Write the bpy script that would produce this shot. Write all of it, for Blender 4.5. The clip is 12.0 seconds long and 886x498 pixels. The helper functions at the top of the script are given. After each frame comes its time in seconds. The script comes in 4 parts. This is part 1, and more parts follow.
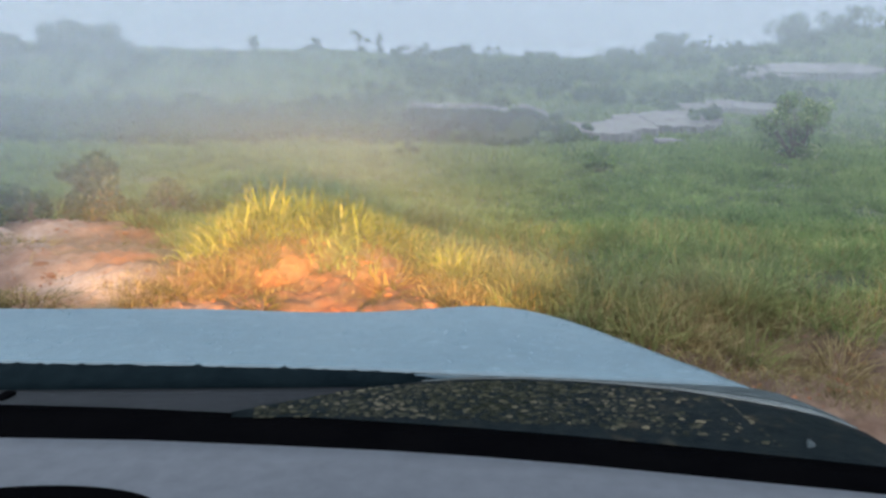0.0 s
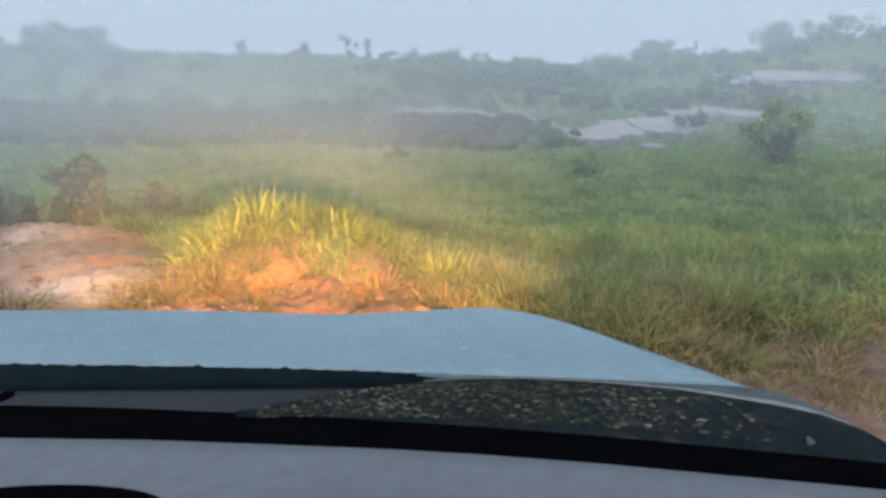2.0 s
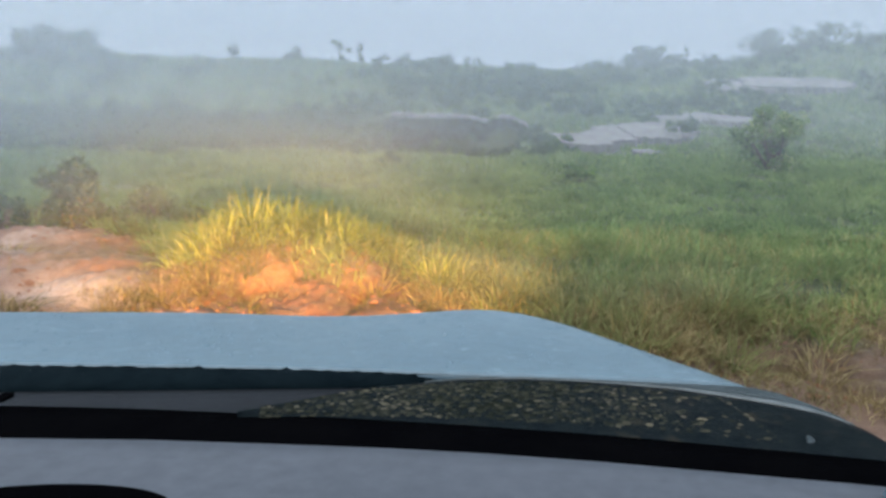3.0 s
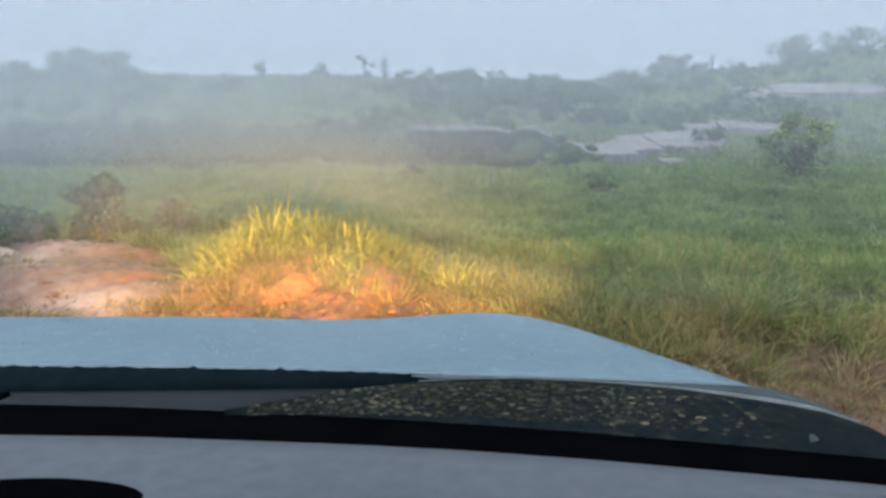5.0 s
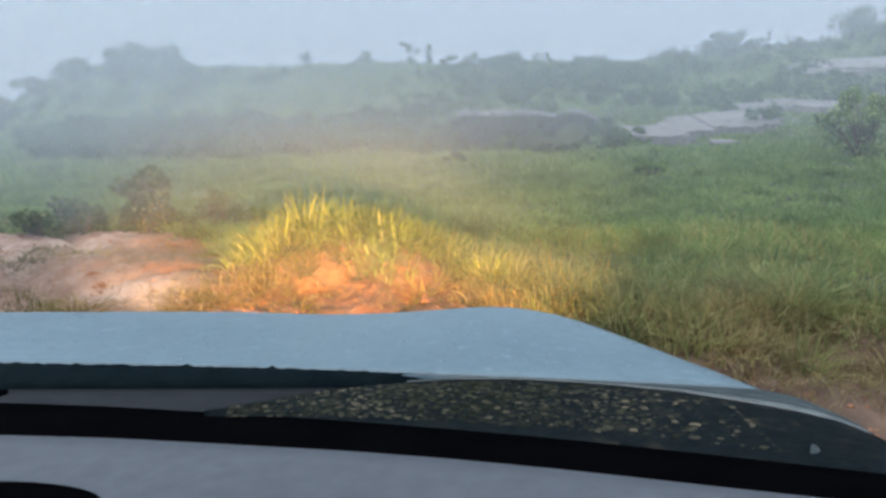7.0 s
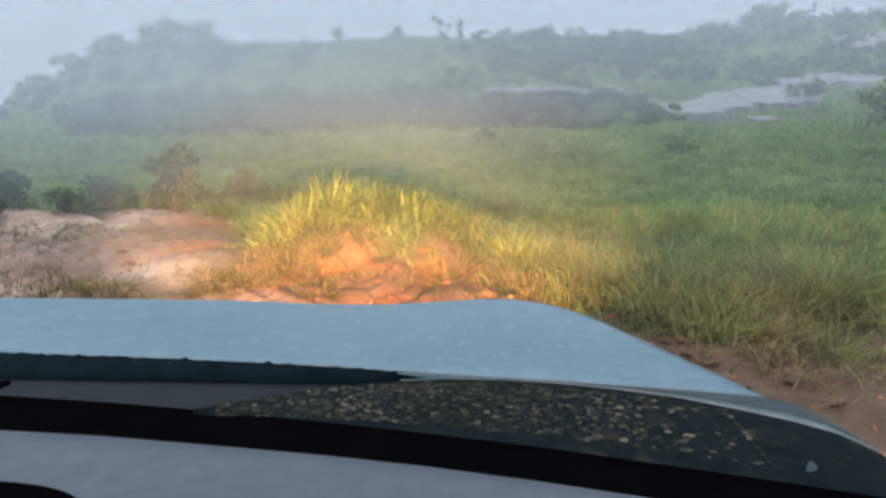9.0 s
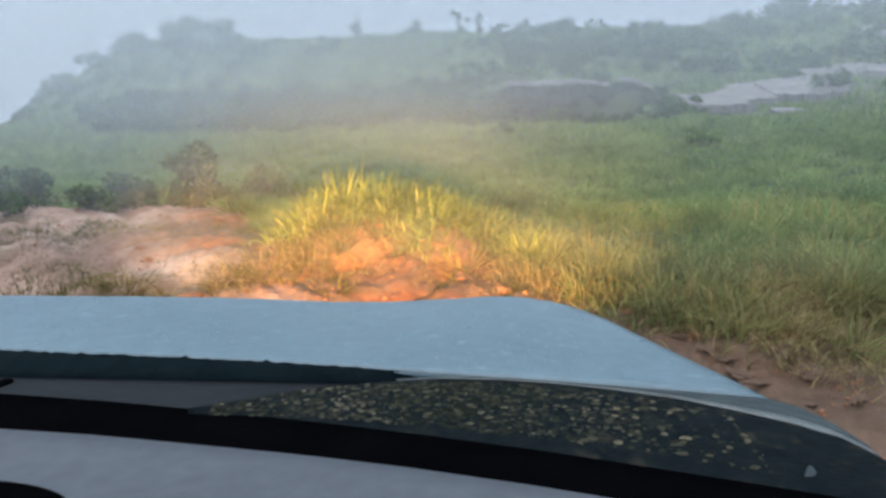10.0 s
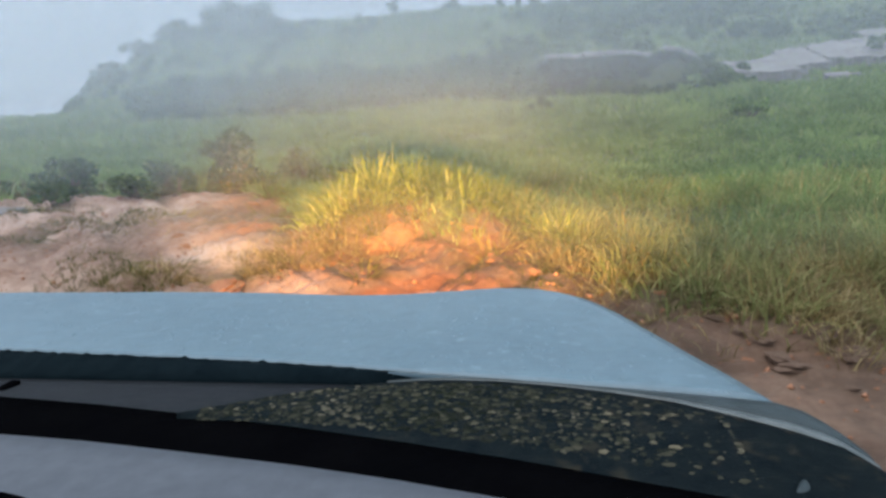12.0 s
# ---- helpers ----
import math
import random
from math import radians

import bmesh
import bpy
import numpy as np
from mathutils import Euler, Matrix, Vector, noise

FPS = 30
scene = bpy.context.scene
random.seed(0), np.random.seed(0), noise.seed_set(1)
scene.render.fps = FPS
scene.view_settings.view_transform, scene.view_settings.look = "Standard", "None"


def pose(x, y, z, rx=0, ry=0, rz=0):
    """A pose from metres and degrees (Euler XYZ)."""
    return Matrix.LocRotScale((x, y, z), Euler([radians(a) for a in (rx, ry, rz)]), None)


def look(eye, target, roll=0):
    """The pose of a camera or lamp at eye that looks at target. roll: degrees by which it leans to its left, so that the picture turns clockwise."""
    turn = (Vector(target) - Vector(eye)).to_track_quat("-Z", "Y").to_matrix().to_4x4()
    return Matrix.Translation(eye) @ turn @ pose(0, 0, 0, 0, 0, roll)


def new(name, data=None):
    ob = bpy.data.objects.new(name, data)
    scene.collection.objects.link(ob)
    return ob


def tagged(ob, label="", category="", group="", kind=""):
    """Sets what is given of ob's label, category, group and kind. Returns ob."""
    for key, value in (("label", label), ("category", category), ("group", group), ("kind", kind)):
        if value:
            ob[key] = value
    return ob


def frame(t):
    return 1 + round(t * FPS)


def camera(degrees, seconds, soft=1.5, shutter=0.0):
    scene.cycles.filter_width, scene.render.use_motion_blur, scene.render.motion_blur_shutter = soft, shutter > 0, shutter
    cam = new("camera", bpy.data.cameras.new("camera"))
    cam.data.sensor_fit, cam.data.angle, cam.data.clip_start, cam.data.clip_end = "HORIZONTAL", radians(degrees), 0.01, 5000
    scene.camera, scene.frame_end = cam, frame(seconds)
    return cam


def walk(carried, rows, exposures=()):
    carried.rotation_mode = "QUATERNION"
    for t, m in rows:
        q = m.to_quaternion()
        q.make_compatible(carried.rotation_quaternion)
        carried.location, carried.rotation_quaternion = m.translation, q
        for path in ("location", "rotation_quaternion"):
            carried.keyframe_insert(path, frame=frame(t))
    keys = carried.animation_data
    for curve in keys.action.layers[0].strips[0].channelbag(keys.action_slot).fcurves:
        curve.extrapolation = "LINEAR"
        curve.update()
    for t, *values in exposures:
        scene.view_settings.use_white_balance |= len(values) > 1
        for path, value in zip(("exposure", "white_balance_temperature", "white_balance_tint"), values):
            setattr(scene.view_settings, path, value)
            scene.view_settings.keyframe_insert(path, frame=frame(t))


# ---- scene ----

# The car stands nose-up against a bank below a misty hill; the camera drifts sideways in the cabin and turns with the view.
cam = camera(68.0, 12.0, soft=2.9)
PATH = [  # seconds, place, turn to the left, tilt, lean (degrees)
    (0.0, -0.119, -0.036, 1.504, -4.70, -7.55, 1.13), (0.5, -0.120, -0.035, 1.502, -4.78, -7.49, 1.05), (1.0, -0.130, -0.037, 1.502, -5.21, -7.40, 1.12),
    (1.5, -0.140, -0.040, 1.500, -5.60, -7.28, 1.16), (2.0, -0.145, -0.040, 1.496, -5.79, -7.09, 1.36), (2.5, -0.151, -0.041, 1.491, -6.04, -6.81, 1.42),
    (3.0, -0.162, -0.044, 1.489, -6.48, -6.65, 1.50), (5.0, -0.101, -0.037, 1.461, -4.15, -5.57, 0.70), (5.5, -0.067, -0.027, 1.472, -2.88, -6.24, 0.14),
    (6.0, -0.044, -0.021, 1.467, -1.91, -6.11, 0.07), (6.5, -0.022, -0.014, 1.468, -1.01, -6.29, -0.10), (7.0, 0.003, -0.003, 1.476, 0.03, -6.81, -0.24),
    (9.0, 0.064, 0.027, 1.509, 2.76, -8.86, -0.11), (9.5, 0.077, 0.031, 1.509, 3.35, -8.93, -0.28), (10.0, 0.103, 0.042, 1.513, 4.52, -9.31, -0.56),
    (10.5, 0.144, 0.059, 1.513, 6.34, -9.59, -1.05), (11.0, 0.172, 0.073, 1.523, 7.55, -10.25, -1.85), (11.5, 0.184, 0.082, 1.538, 8.14, -11.05, -2.2),
    (12.0, 0.189, 0.086, 1.541, 8.39, -11.2, -2.3)]
walk(cam, [(t, pose(x, y, z, 90 + tilt, 0, turn) @ pose(0, 0, 0, 0, 0, lean)) for t, x, y, z, turn, tilt, lean in PATH])

# ---- world and light ----
world = bpy.data.worlds.new("overcast")
scene.world = world
world.use_nodes = True
wn, wl = world.node_tree.nodes, world.node_tree.links
wn.clear()
w_out, w_bg = wn.new("ShaderNodeOutputWorld"), wn.new("ShaderNodeBackground")
sky = wn.new("ShaderNodeTexSky")
sky.sky_type, sky.sun_disc = "NISHITA", False
sky.sun_elevation, sky.sun_rotation, sky.dust_density = radians(40), radians(200), 6.0
w_tc, w_sep = wn.new("ShaderNodeTexCoord"), wn.new("ShaderNodeSeparateXYZ")
w_ramp = wn.new("ShaderNodeValToRGB")  # an overcast sky is brightest overhead
w_ramp.color_ramp.elements[0].position, w_ramp.color_ramp.elements[0].color = 0.0, (0.52, 0.625, 0.79, 1)
w_ramp.color_ramp.elements[1].position, w_ramp.color_ramp.elements[1].color = 1.0, (2.25, 2.35, 2.45, 1)
w_e = w_ramp.color_ramp.elements.new(0.28)
w_e.color = (0.60, 0.715, 0.91, 1)
w_scale = wn.new("ShaderNodeMix")
w_scale.data_type, w_scale.blend_type = "RGBA", "MIX"
w_gain = wn.new("ShaderNodeMix")
w_gain.data_type, w_gain.blend_type = "RGBA", "MULTIPLY"
w_gain.inputs[0].default_value, w_gain.inputs[7].default_value = 1.0, (0.10, 0.10, 0.10, 1)
w_scale.inputs[0].default_value = 0.88
wl.new(w_tc.outputs["Generated"], w_sep.inputs[0])
wl.new(w_sep.outputs["Z"], w_ramp.inputs[0])
wl.new(sky.outputs[0], w_gain.inputs[6])
wl.new(w_gain.outputs[2], w_scale.inputs[6])
wl.new(w_ramp.outputs[0], w_scale.inputs[7])
wl.new(w_scale.outputs[2], w_bg.inputs[0])
wl.new(w_bg.outputs[0], w_out.inputs[0])
w_bg.inputs[1].default_value = 1.0

sun = new("sun", bpy.data.lights.new("sun", "SUN"))
sun.data.energy, sun.data.angle, sun.data.color = 1.7, radians(40), (1.0, 0.97, 0.93)
sun.matrix_world = look((-10, -14, 30), (0, 6, 0))

LAMPS = ((-1.08, -1.35), (0.16, -0.24))  # across the car, and where each beam falls on the bank
for lamp_x, aim_x in LAMPS:
    head = new("headlamp_beam", bpy.data.lights.new("headlamp_beam", "SPOT"))
    head.data.energy, head.data.color = 1450 if lamp_x < 0 else 2150, (1.0, 0.52, 0.15)
    head.data.spot_size, head.data.spot_blend, head.data.shadow_soft_size = radians(34), 1.0, 0.05
    head.matrix_world = look((lamp_x, 1.93, 0.80), (aim_x, 5.0, 0.89)) @ Matrix.Diagonal((1.9 if lamp_x < 0 else 2.35, 0.9, 1, 1))  # a wide, flat beam


# ---- materials ----
def material(name):
    m = bpy.data.materials.new(name)
    m.use_nodes = True
    m.node_tree.nodes.clear()
    return m, m.node_tree.nodes, m.node_tree.links


def ramp(nodes, links, source, stops):
    r = nodes.new("ShaderNodeValToRGB")
    while len(r.color_ramp.elements) < len(stops):
        r.color_ramp.elements.new(0.5)
    for e, (p, c) in zip(r.color_ramp.elements, stops):
        e.position, e.color = p, (*c, 1)
    links.new(source, r.inputs[0])
    return r.outputs[0]


def noise_tex(nodes, links, coord, scale, detail=6, rough=0.6, stretch=None):
    n = nodes.new("ShaderNodeTexNoise")
    n.inputs["Scale"].default_value, n.inputs["Detail"].default_value = scale, detail
    n.inputs["Roughness"].default_value = rough
    if stretch:
        mp = nodes.new("ShaderNodeMapping")
        mp.inputs["Scale"].default_value = stretch
        links.new(coord, mp.inputs[0])
        coord = mp.outputs[0]
    links.new(coord, n.inputs["Vector"])
    return n.outputs[0]


def blend(nodes, links, fac, a, b, mode="MIX"):
    x = nodes.new("ShaderNodeMix")
    x.data_type, x.blend_type = "RGBA", mode
    for sock, v in ((0, fac), (6, a), (7, b)):
        if isinstance(v, (int, float)):
            x.inputs[sock].default_value = v
        elif isinstance(v, tuple):
            x.inputs[sock].default_value = (*v, 1)
        else:
            links.new(v, x.inputs[sock])
    return x.outputs[2]


def surface(name, stops, scale, rough=0.7, bump=0.3, bump_scale=40, metal=0.0, coat=0.0, stretch=None, speck=None, spec=0.5):
    """A surface with colours spread by noise at two sizes, and fine relief."""
    m, n, l = material(name)
    tc = n.new("ShaderNodeTexCoord").outputs["Object"]
    a = noise_tex(n, l, tc, scale, 7, 0.62, stretch)
    c = ramp(n, l, a, stops)
    b = noise_tex(n, l, tc, scale * 9, 4, 0.6)
    c = blend(n, l, 0.35, c, ramp(n, l, b, [(0.3, (0.45, 0.45, 0.45)), (0.7, (1, 1, 1))]), "MULTIPLY")
    if speck:
        colour, size, low, high = speck
        s = noise_tex(n, l, tc, size, 2, 0.5)
        c = blend(n, l, ramp(n, l, s, [(low, (0, 0, 0)), (high, (1, 1, 1))]), c, colour)
    p = n.new("ShaderNodeBsdfPrincipled")
    l.new(c, p.inputs["Base Color"])
    p.inputs["Roughness"].default_value, p.inputs["Metallic"].default_value = rough, metal
    p.inputs["Coat Weight"].default_value, p.inputs["Coat Roughness"].default_value = coat, 0.15
    p.inputs["Specular IOR Level"].default_value = spec
    if bump:
        bn = n.new("ShaderNodeBump")
        bn.inputs["Strength"].default_value, bn.inputs["Distance"].default_value = bump, 0.02
        l.new(noise_tex(n, l, tc, bump_scale, 6, 0.65), bn.inputs["Height"])
        l.new(bn.outputs[0], p.inputs["Normal"])
    o = n.new("ShaderNodeOutputMaterial")
    l.new(p.outputs[0], o.inputs[0])
    return m


def leaf_material(name, stops, translucent=0.35, patch=None):
    """Leaves and blades: each one has its own tone, and lets some light through."""
    m, n, l = material(name)
    isl = n.new("ShaderNodeNewGeometry").outputs["Random Per Island"]
    c = ramp(n, l, isl, stops)
    tc = n.new("ShaderNodeTexCoord").outputs["Object"]
    big = noise_tex(n, l, tc, 0.55, 4, 0.6)
    c = blend(n, l, 0.6, c, ramp(n, l, big, [(0.35, (0.55, 0.62, 0.55)), (0.65, (1.25, 1.15, 1.0))]), "MULTIPLY")
    tufts = noise_tex(n, l, tc, 2.6, 3, 0.6)
    c = blend(n, l, 0.7, c, ramp(n, l, tufts, [(0.36, (0.5, 0.56, 0.5)), (0.5, (0.95, 0.95, 0.95)), (0.66, (1.3, 1.26, 1.15))]), "MULTIPLY")
    if patch:
        s = noise_tex(n, l, tc, 0.28, 3, 0.5)
        c = blend(n, l, ramp(n, l, s, [(0.48, (0, 0, 0)), (0.66, (0.55, 0.55, 0.55))]), c, patch)
    d, t, g = n.new("ShaderNodeBsdfDiffuse"), n.new("ShaderNodeBsdfTranslucent"), n.new("ShaderNodeMixShader")
    g.inputs[0].default_value = translucent
    for sh in (d, t):
        l.new(c, sh.inputs["Color"])
    l.new(d.outputs[0], g.inputs[1])
    l.new(t.outputs[0], g.inputs[2])
    o = n.new("ShaderNodeOutputMaterial")
    l.new(g.outputs[0], o.inputs[0])
    return m


MAT_GRASS = leaf_material("grass_blades", [(0.0, (0.13, 0.205, 0.082)), (0.6, (0.205, 0.31, 0.122)), (0.92, (0.26, 0.345, 0.15)), (1.0, (0.38, 0.41, 0.21))], 0.43)
MAT_NEAR = leaf_material("mixed_green_and_brown_blades", [(0.0, (0.13, 0.19, 0.08)), (0.5, (0.225, 0.31, 0.132)), (0.85, (0.32, 0.38, 0.175)), (1.0, (0.52, 0.5, 0.29))], 0.45, (0.25, 0.215, 0.115))
MAT_TUSSOCK = leaf_material("tussock_blades", [(0.0, (0.06, 0.07, 0.025)), (0.3, (0.15, 0.2, 0.05)), (0.7, (0.3, 0.36, 0.09)), (1.0, (0.55, 0.52, 0.2))], 0.35)
MAT_LANCE = leaf_material("pale_lance_leaves", [(0.0, (0.2, 0.26, 0.07)), (0.6, (0.36, 0.42, 0.12)), (1.0, (0.55, 0.56, 0.24))], 0.4)
MAT_BUSH = leaf_material("pale_flowering_leaves", [(0.0, (0.1, 0.17, 0.065)), (0.6, (0.2, 0.3, 0.12)), (0.85, (0.34, 0.44, 0.2)), (1.0, (0.6, 0.66, 0.42))], 0.5)
MAT_WEED = leaf_material("brown_green_weeds", [(0.0, (0.06, 0.07, 0.03)), (0.6, (0.12, 0.12, 0.05)), (1.0, (0.24, 0.18, 0.09))], 0.3)
MAT_VERGE = leaf_material("dead_verge_grass", [(0.0, (0.14, 0.11, 0.065)), (0.5, (0.29, 0.235, 0.14)), (1.0, (0.5, 0.43, 0.28))], 0.45)
MAT_DRY = leaf_material("dry_stalks", [(0.0, (0.2, 0.14, 0.06)), (1.0, (0.4, 0.32, 0.15))], 0.3)
MAT_LEAF = leaf_material("shrub_leaves", [(0.0, (0.03, 0.065, 0.025)), (0.7, (0.06, 0.11, 0.04)), (1.0, (0.13, 0.2, 0.07))], 0.3)
MAT_LEAF_PALE = leaf_material("pale_shrub_leaves", [(0.0, (0.07, 0.14, 0.04)), (0.7, (0.14, 0.25, 0.07)), (1.0, (0.3, 0.42, 0.16))], 0.35)
MAT_SHRUB = leaf_material("grey_green_shrub_leaves", [(0.0, (0.05, 0.085, 0.036)), (0.6, (0.095, 0.15, 0.06)), (0.9, (0.2, 0.26, 0.12)), (1.0, (0.36, 0.4, 0.22))], 0.35)
MAT_BARK = surface("bark", [(0.3, (0.07, 0.05, 0.04)), (0.7, (0.15, 0.12, 0.09))], 6, 0.9, 0.6)
MAT_STONE = surface("orange_stone", [(0.3, (0.2, 0.085, 0.045)), (0.7, (0.36, 0.18, 0.105))], 5, 0.75, 0.6, 30)
MAT_BROWN_STONE = surface("brown_stone", [(0.3, (0.07, 0.042, 0.03)), (0.55, (0.14, 0.09, 0.065)), (0.75, (0.26, 0.18, 0.14))], 9, 0.7, 0.6, 40)
MAT_SLAB = surface("wet_rock_slab", [(0.3, (0.1, 0.097, 0.108)), (0.55, (0.175, 0.168, 0.185)), (0.75, (0.26, 0.25, 0.268))], 0.9, 0.55, 0.7, 9,
                   speck=((0.1, 0.11, 0.09), 2.2, 0.58, 0.68))
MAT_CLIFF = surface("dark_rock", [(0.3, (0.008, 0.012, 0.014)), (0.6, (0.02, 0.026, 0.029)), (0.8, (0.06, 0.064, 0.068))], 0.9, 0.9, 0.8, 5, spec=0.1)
MAT_PAINT = surface("blue_grey_paint", [(0.3, (0.077, 0.14, 0.19)), (0.7, (0.104, 0.176, 0.23))], 3, 0.42, 0.12, 60, coat=0.0,
                    speck=((0.125, 0.2, 0.258), 38, 0.64, 0.76))
MAT_BLACK = surface("black_plastic", [(0.3, (0.0013, 0.0015, 0.0021)), (0.7, (0.0022, 0.0024, 0.003))], 8, 0.9, 0.1, spec=0.0)
MAT_SEAL = surface("rubber_seal", [(0.3, (0.0022, 0.006, 0.009)), (0.7, (0.0055, 0.0115, 0.0155))], 18, 0.8, 0.4, 60, spec=0.02)
MAT_COWL = surface("grey_cowl_plastic", [(0.3, (0.011, 0.0145, 0.019)), (0.7, (0.015, 0.019, 0.025))], 10, 0.7, 0.15, spec=0.1)
# pale specks in this colour stand in for reflections of grass and bushes
MAT_COVER = surface("plastic_painted_reflections", [(0.3, (0.003, 0.0065, 0.0095)), (0.6, (0.0065, 0.011, 0.0135)), (0.75, (0.016, 0.018, 0.017))], 26, 0.6, 0.3, 50, spec=0.02,
                    speck=((0.022, 0.022, 0.018), 30, 0.6, 0.75))
MAT_DASH = surface("grey_dashboard_vinyl", [(0.3, (0.088, 0.104, 0.13)), (0.7, (0.096, 0.113, 0.14))], 4, 0.8, 0.1, 300, spec=0.2)
MAT_TRIM = surface("pale_glass_edge", [(0.3, (0.03, 0.045, 0.052)), (0.7, (0.085, 0.112, 0.125))], 14, 0.35, 0.1)
MAT_RIM = surface("dull_wet_rim", [(0.3, (0.018, 0.03, 0.037)), (0.7, (0.034, 0.052, 0.062))], 14, 0.5, 0.1, spec=0.2)
MAT_RUBBER = surface("tyre_rubber", [(0.3, (0.02, 0.02, 0.02)), (0.7, (0.05, 0.04, 0.035))], 5, 0.9, 0.3)
MAT_METAL = surface("dull_alloy", [(0.3, (0.35, 0.36, 0.38)), (0.7, (0.5, 0.5, 0.52))], 5, 0.4, 0.1, metal=0.8)
MAT_LENS = surface("headlamp_lens", [(0.3, (0.6, 0.6, 0.6)), (0.7, (0.8, 0.8, 0.78))], 5, 0.15, 0.0)


def ground_material():
    """Wet sandy mud on the track, dark soil under the grass."""
    m, n, l = material("track_and_meadow")
    tc = n.new("ShaderNodeTexCoord").outputs["Object"]
    grassy = n.new("ShaderNodeAttribute")
    grassy.attribute_name = "grassy"
    pale = ramp(n, l, noise_tex(n, l, tc, 1.1, 8, 0.62, (1, 0.55, 1)),
                [(0.32, (0.2, 0.12, 0.085)), (0.44, (0.34, 0.225, 0.175)), (0.54, (0.52, 0.385, 0.32)), (0.7, (0.68, 0.55, 0.485))])
    earth = ramp(n, l, noise_tex(n, l, tc, 1.7, 8, 0.65),
                 [(0.3, (0.07, 0.046, 0.033)), (0.46, (0.14, 0.092, 0.066)), (0.6, (0.23, 0.155, 0.115)), (0.8, (0.34, 0.25, 0.2))])
    sandy = n.new("ShaderNodeAttribute")
    sandy.attribute_name = "sandy"
    # red clay colour, which also paints the lamps' orange glow on the bank
    lit_clay = ramp(n, l, noise_tex(n, l, tc, 2.3, 7, 0.62), [(0.3, (0.12, 0.05, 0.028)), (0.48, (0.25, 0.105, 0.058)), (0.62, (0.34, 0.16, 0.095)), (0.8, (0.42, 0.25, 0.17))])
    red = n.new("ShaderNodeAttribute")
    red.attribute_name = "lit_clay"
    breakup = ramp(n, l, noise_tex(n, l, tc, 1.9, 5, 0.6, (0.7, 1.3, 1)), [(0.44, (0.12, 0.12, 0.12)), (0.56, (1, 1, 1))])
    earth = blend(n, l, blend(n, l, 1.0, red.outputs["Color"], breakup, "MULTIPLY"), earth, lit_clay)
    drift = ramp(n, l, noise_tex(n, l, tc, 1.0, 5, 0.6, (0.6, 1.5, 1)), [(0.36, (0.35, 0.35, 0.35)), (0.5, (1, 1, 1))])
    pale = blend(n, l, blend(n, l, 1.0, sandy.outputs["Color"], drift, "MULTIPLY"), earth, pale)
    fine = ramp(n, l, noise_tex(n, l, tc, 14, 6, 0.7), [(0.3, (0.55, 0.5, 0.48)), (0.65, (1, 1, 1))])
    streak = ramp(n, l, noise_tex(n, l, tc, 2.2, 5, 0.6, (0.35, 1.6, 1)), [(0.4, (0.62, 0.5, 0.44)), (0.6, (1.0, 1.0, 1.0))])
    pale = blend(n, l, 0.6, pale, streak, "MULTIPLY")
    mud = blend(n, l, 0.7, pale, fine, "MULTIPLY")
    soil = ramp(n, l, noise_tex(n, l, tc, 0.9, 8, 0.7), [(0.3, (0.035, 0.05, 0.02)), (0.6, (0.06, 0.085, 0.03)), (0.8, (0.1, 0.09, 0.045))])
    col = blend(n, l, grassy.outputs["Fac"], mud, soil)
    p = n.new("ShaderNodeBsdfPrincipled")
    l.new(col, p.inputs["Base Color"])
    r = ramp(n, l, noise_tex(n, l, tc, 1.6, 4, 0.5), [(0.4, (0.45, 0.45, 0.45)), (0.6, (0.85, 0.85, 0.85))])
    l.new(r, p.inputs["Roughness"])
    bn = n.new("ShaderNodeBump")
    bn.inputs["Strength"].default_value, bn.inputs["Distance"].default_value = 1.0, 0.07
    l.new(noise_tex(n, l, tc, 6, 9, 0.74, (0.7, 1.3, 1)), bn.inputs["Height"])
    l.new(bn.outputs[0], p.inputs["Normal"])
    o = n.new("ShaderNodeOutputMaterial")
    l.new(p.outputs[0], o.inputs[0])
    return m


MAT_GROUND = ground_material()


def mist_material(name, peak, noise_scale):
    """Thin mist: mostly clear, scattering light both ways; it thins out towards the bank's edges."""
    m, n, l = material(name)
    tc = n.new("ShaderNodeTexCoord").outputs["Object"]
    dens = n.new("ShaderNodeAttribute")
    dens.attribute_name = "thickness"
    cloud = ramp(n, l, noise_tex(n, l, tc, noise_scale, 3, 0.5), [(0.3, (0.8, 0.8, 0.8)), (0.7, (1, 1, 1))])
    f = n.new("ShaderNodeMath")
    f.operation = "MULTIPLY"
    l.new(dens.outputs["Fac"], f.inputs[0])
    l.new(cloud, f.inputs[1])
    g = n.new("ShaderNodeMath")
    g.operation = "MULTIPLY"
    g.inputs[1].default_value = peak
    l.new(f.outputs[0], g.inputs[0])
    d, t, s = n.new("ShaderNodeBsdfDiffuse"), n.new("ShaderNodeBsdfTranslucent"), n.new("ShaderNodeMixShader")
    for sh in (d, t):
        sh.inputs["Color"].default_value = (0.76, 0.88, 1.0, 1)
    s.inputs[0].default_value = 0.5
    l.new(d.outputs[0], s.inputs[1])
    l.new(t.outputs[0], s.inputs[2])
    clear, mix = n.new("ShaderNodeBsdfTransparent"), n.new("ShaderNodeMixShader")
    l.new(g.outputs[0], mix.inputs[0])
    l.new(clear.outputs[0], mix.inputs[1])
    l.new(s.outputs[0], mix.inputs[2])
    o = n.new("ShaderNodeOutputMaterial")
    l.new(mix.outputs[0], o.inputs[0])
    return m


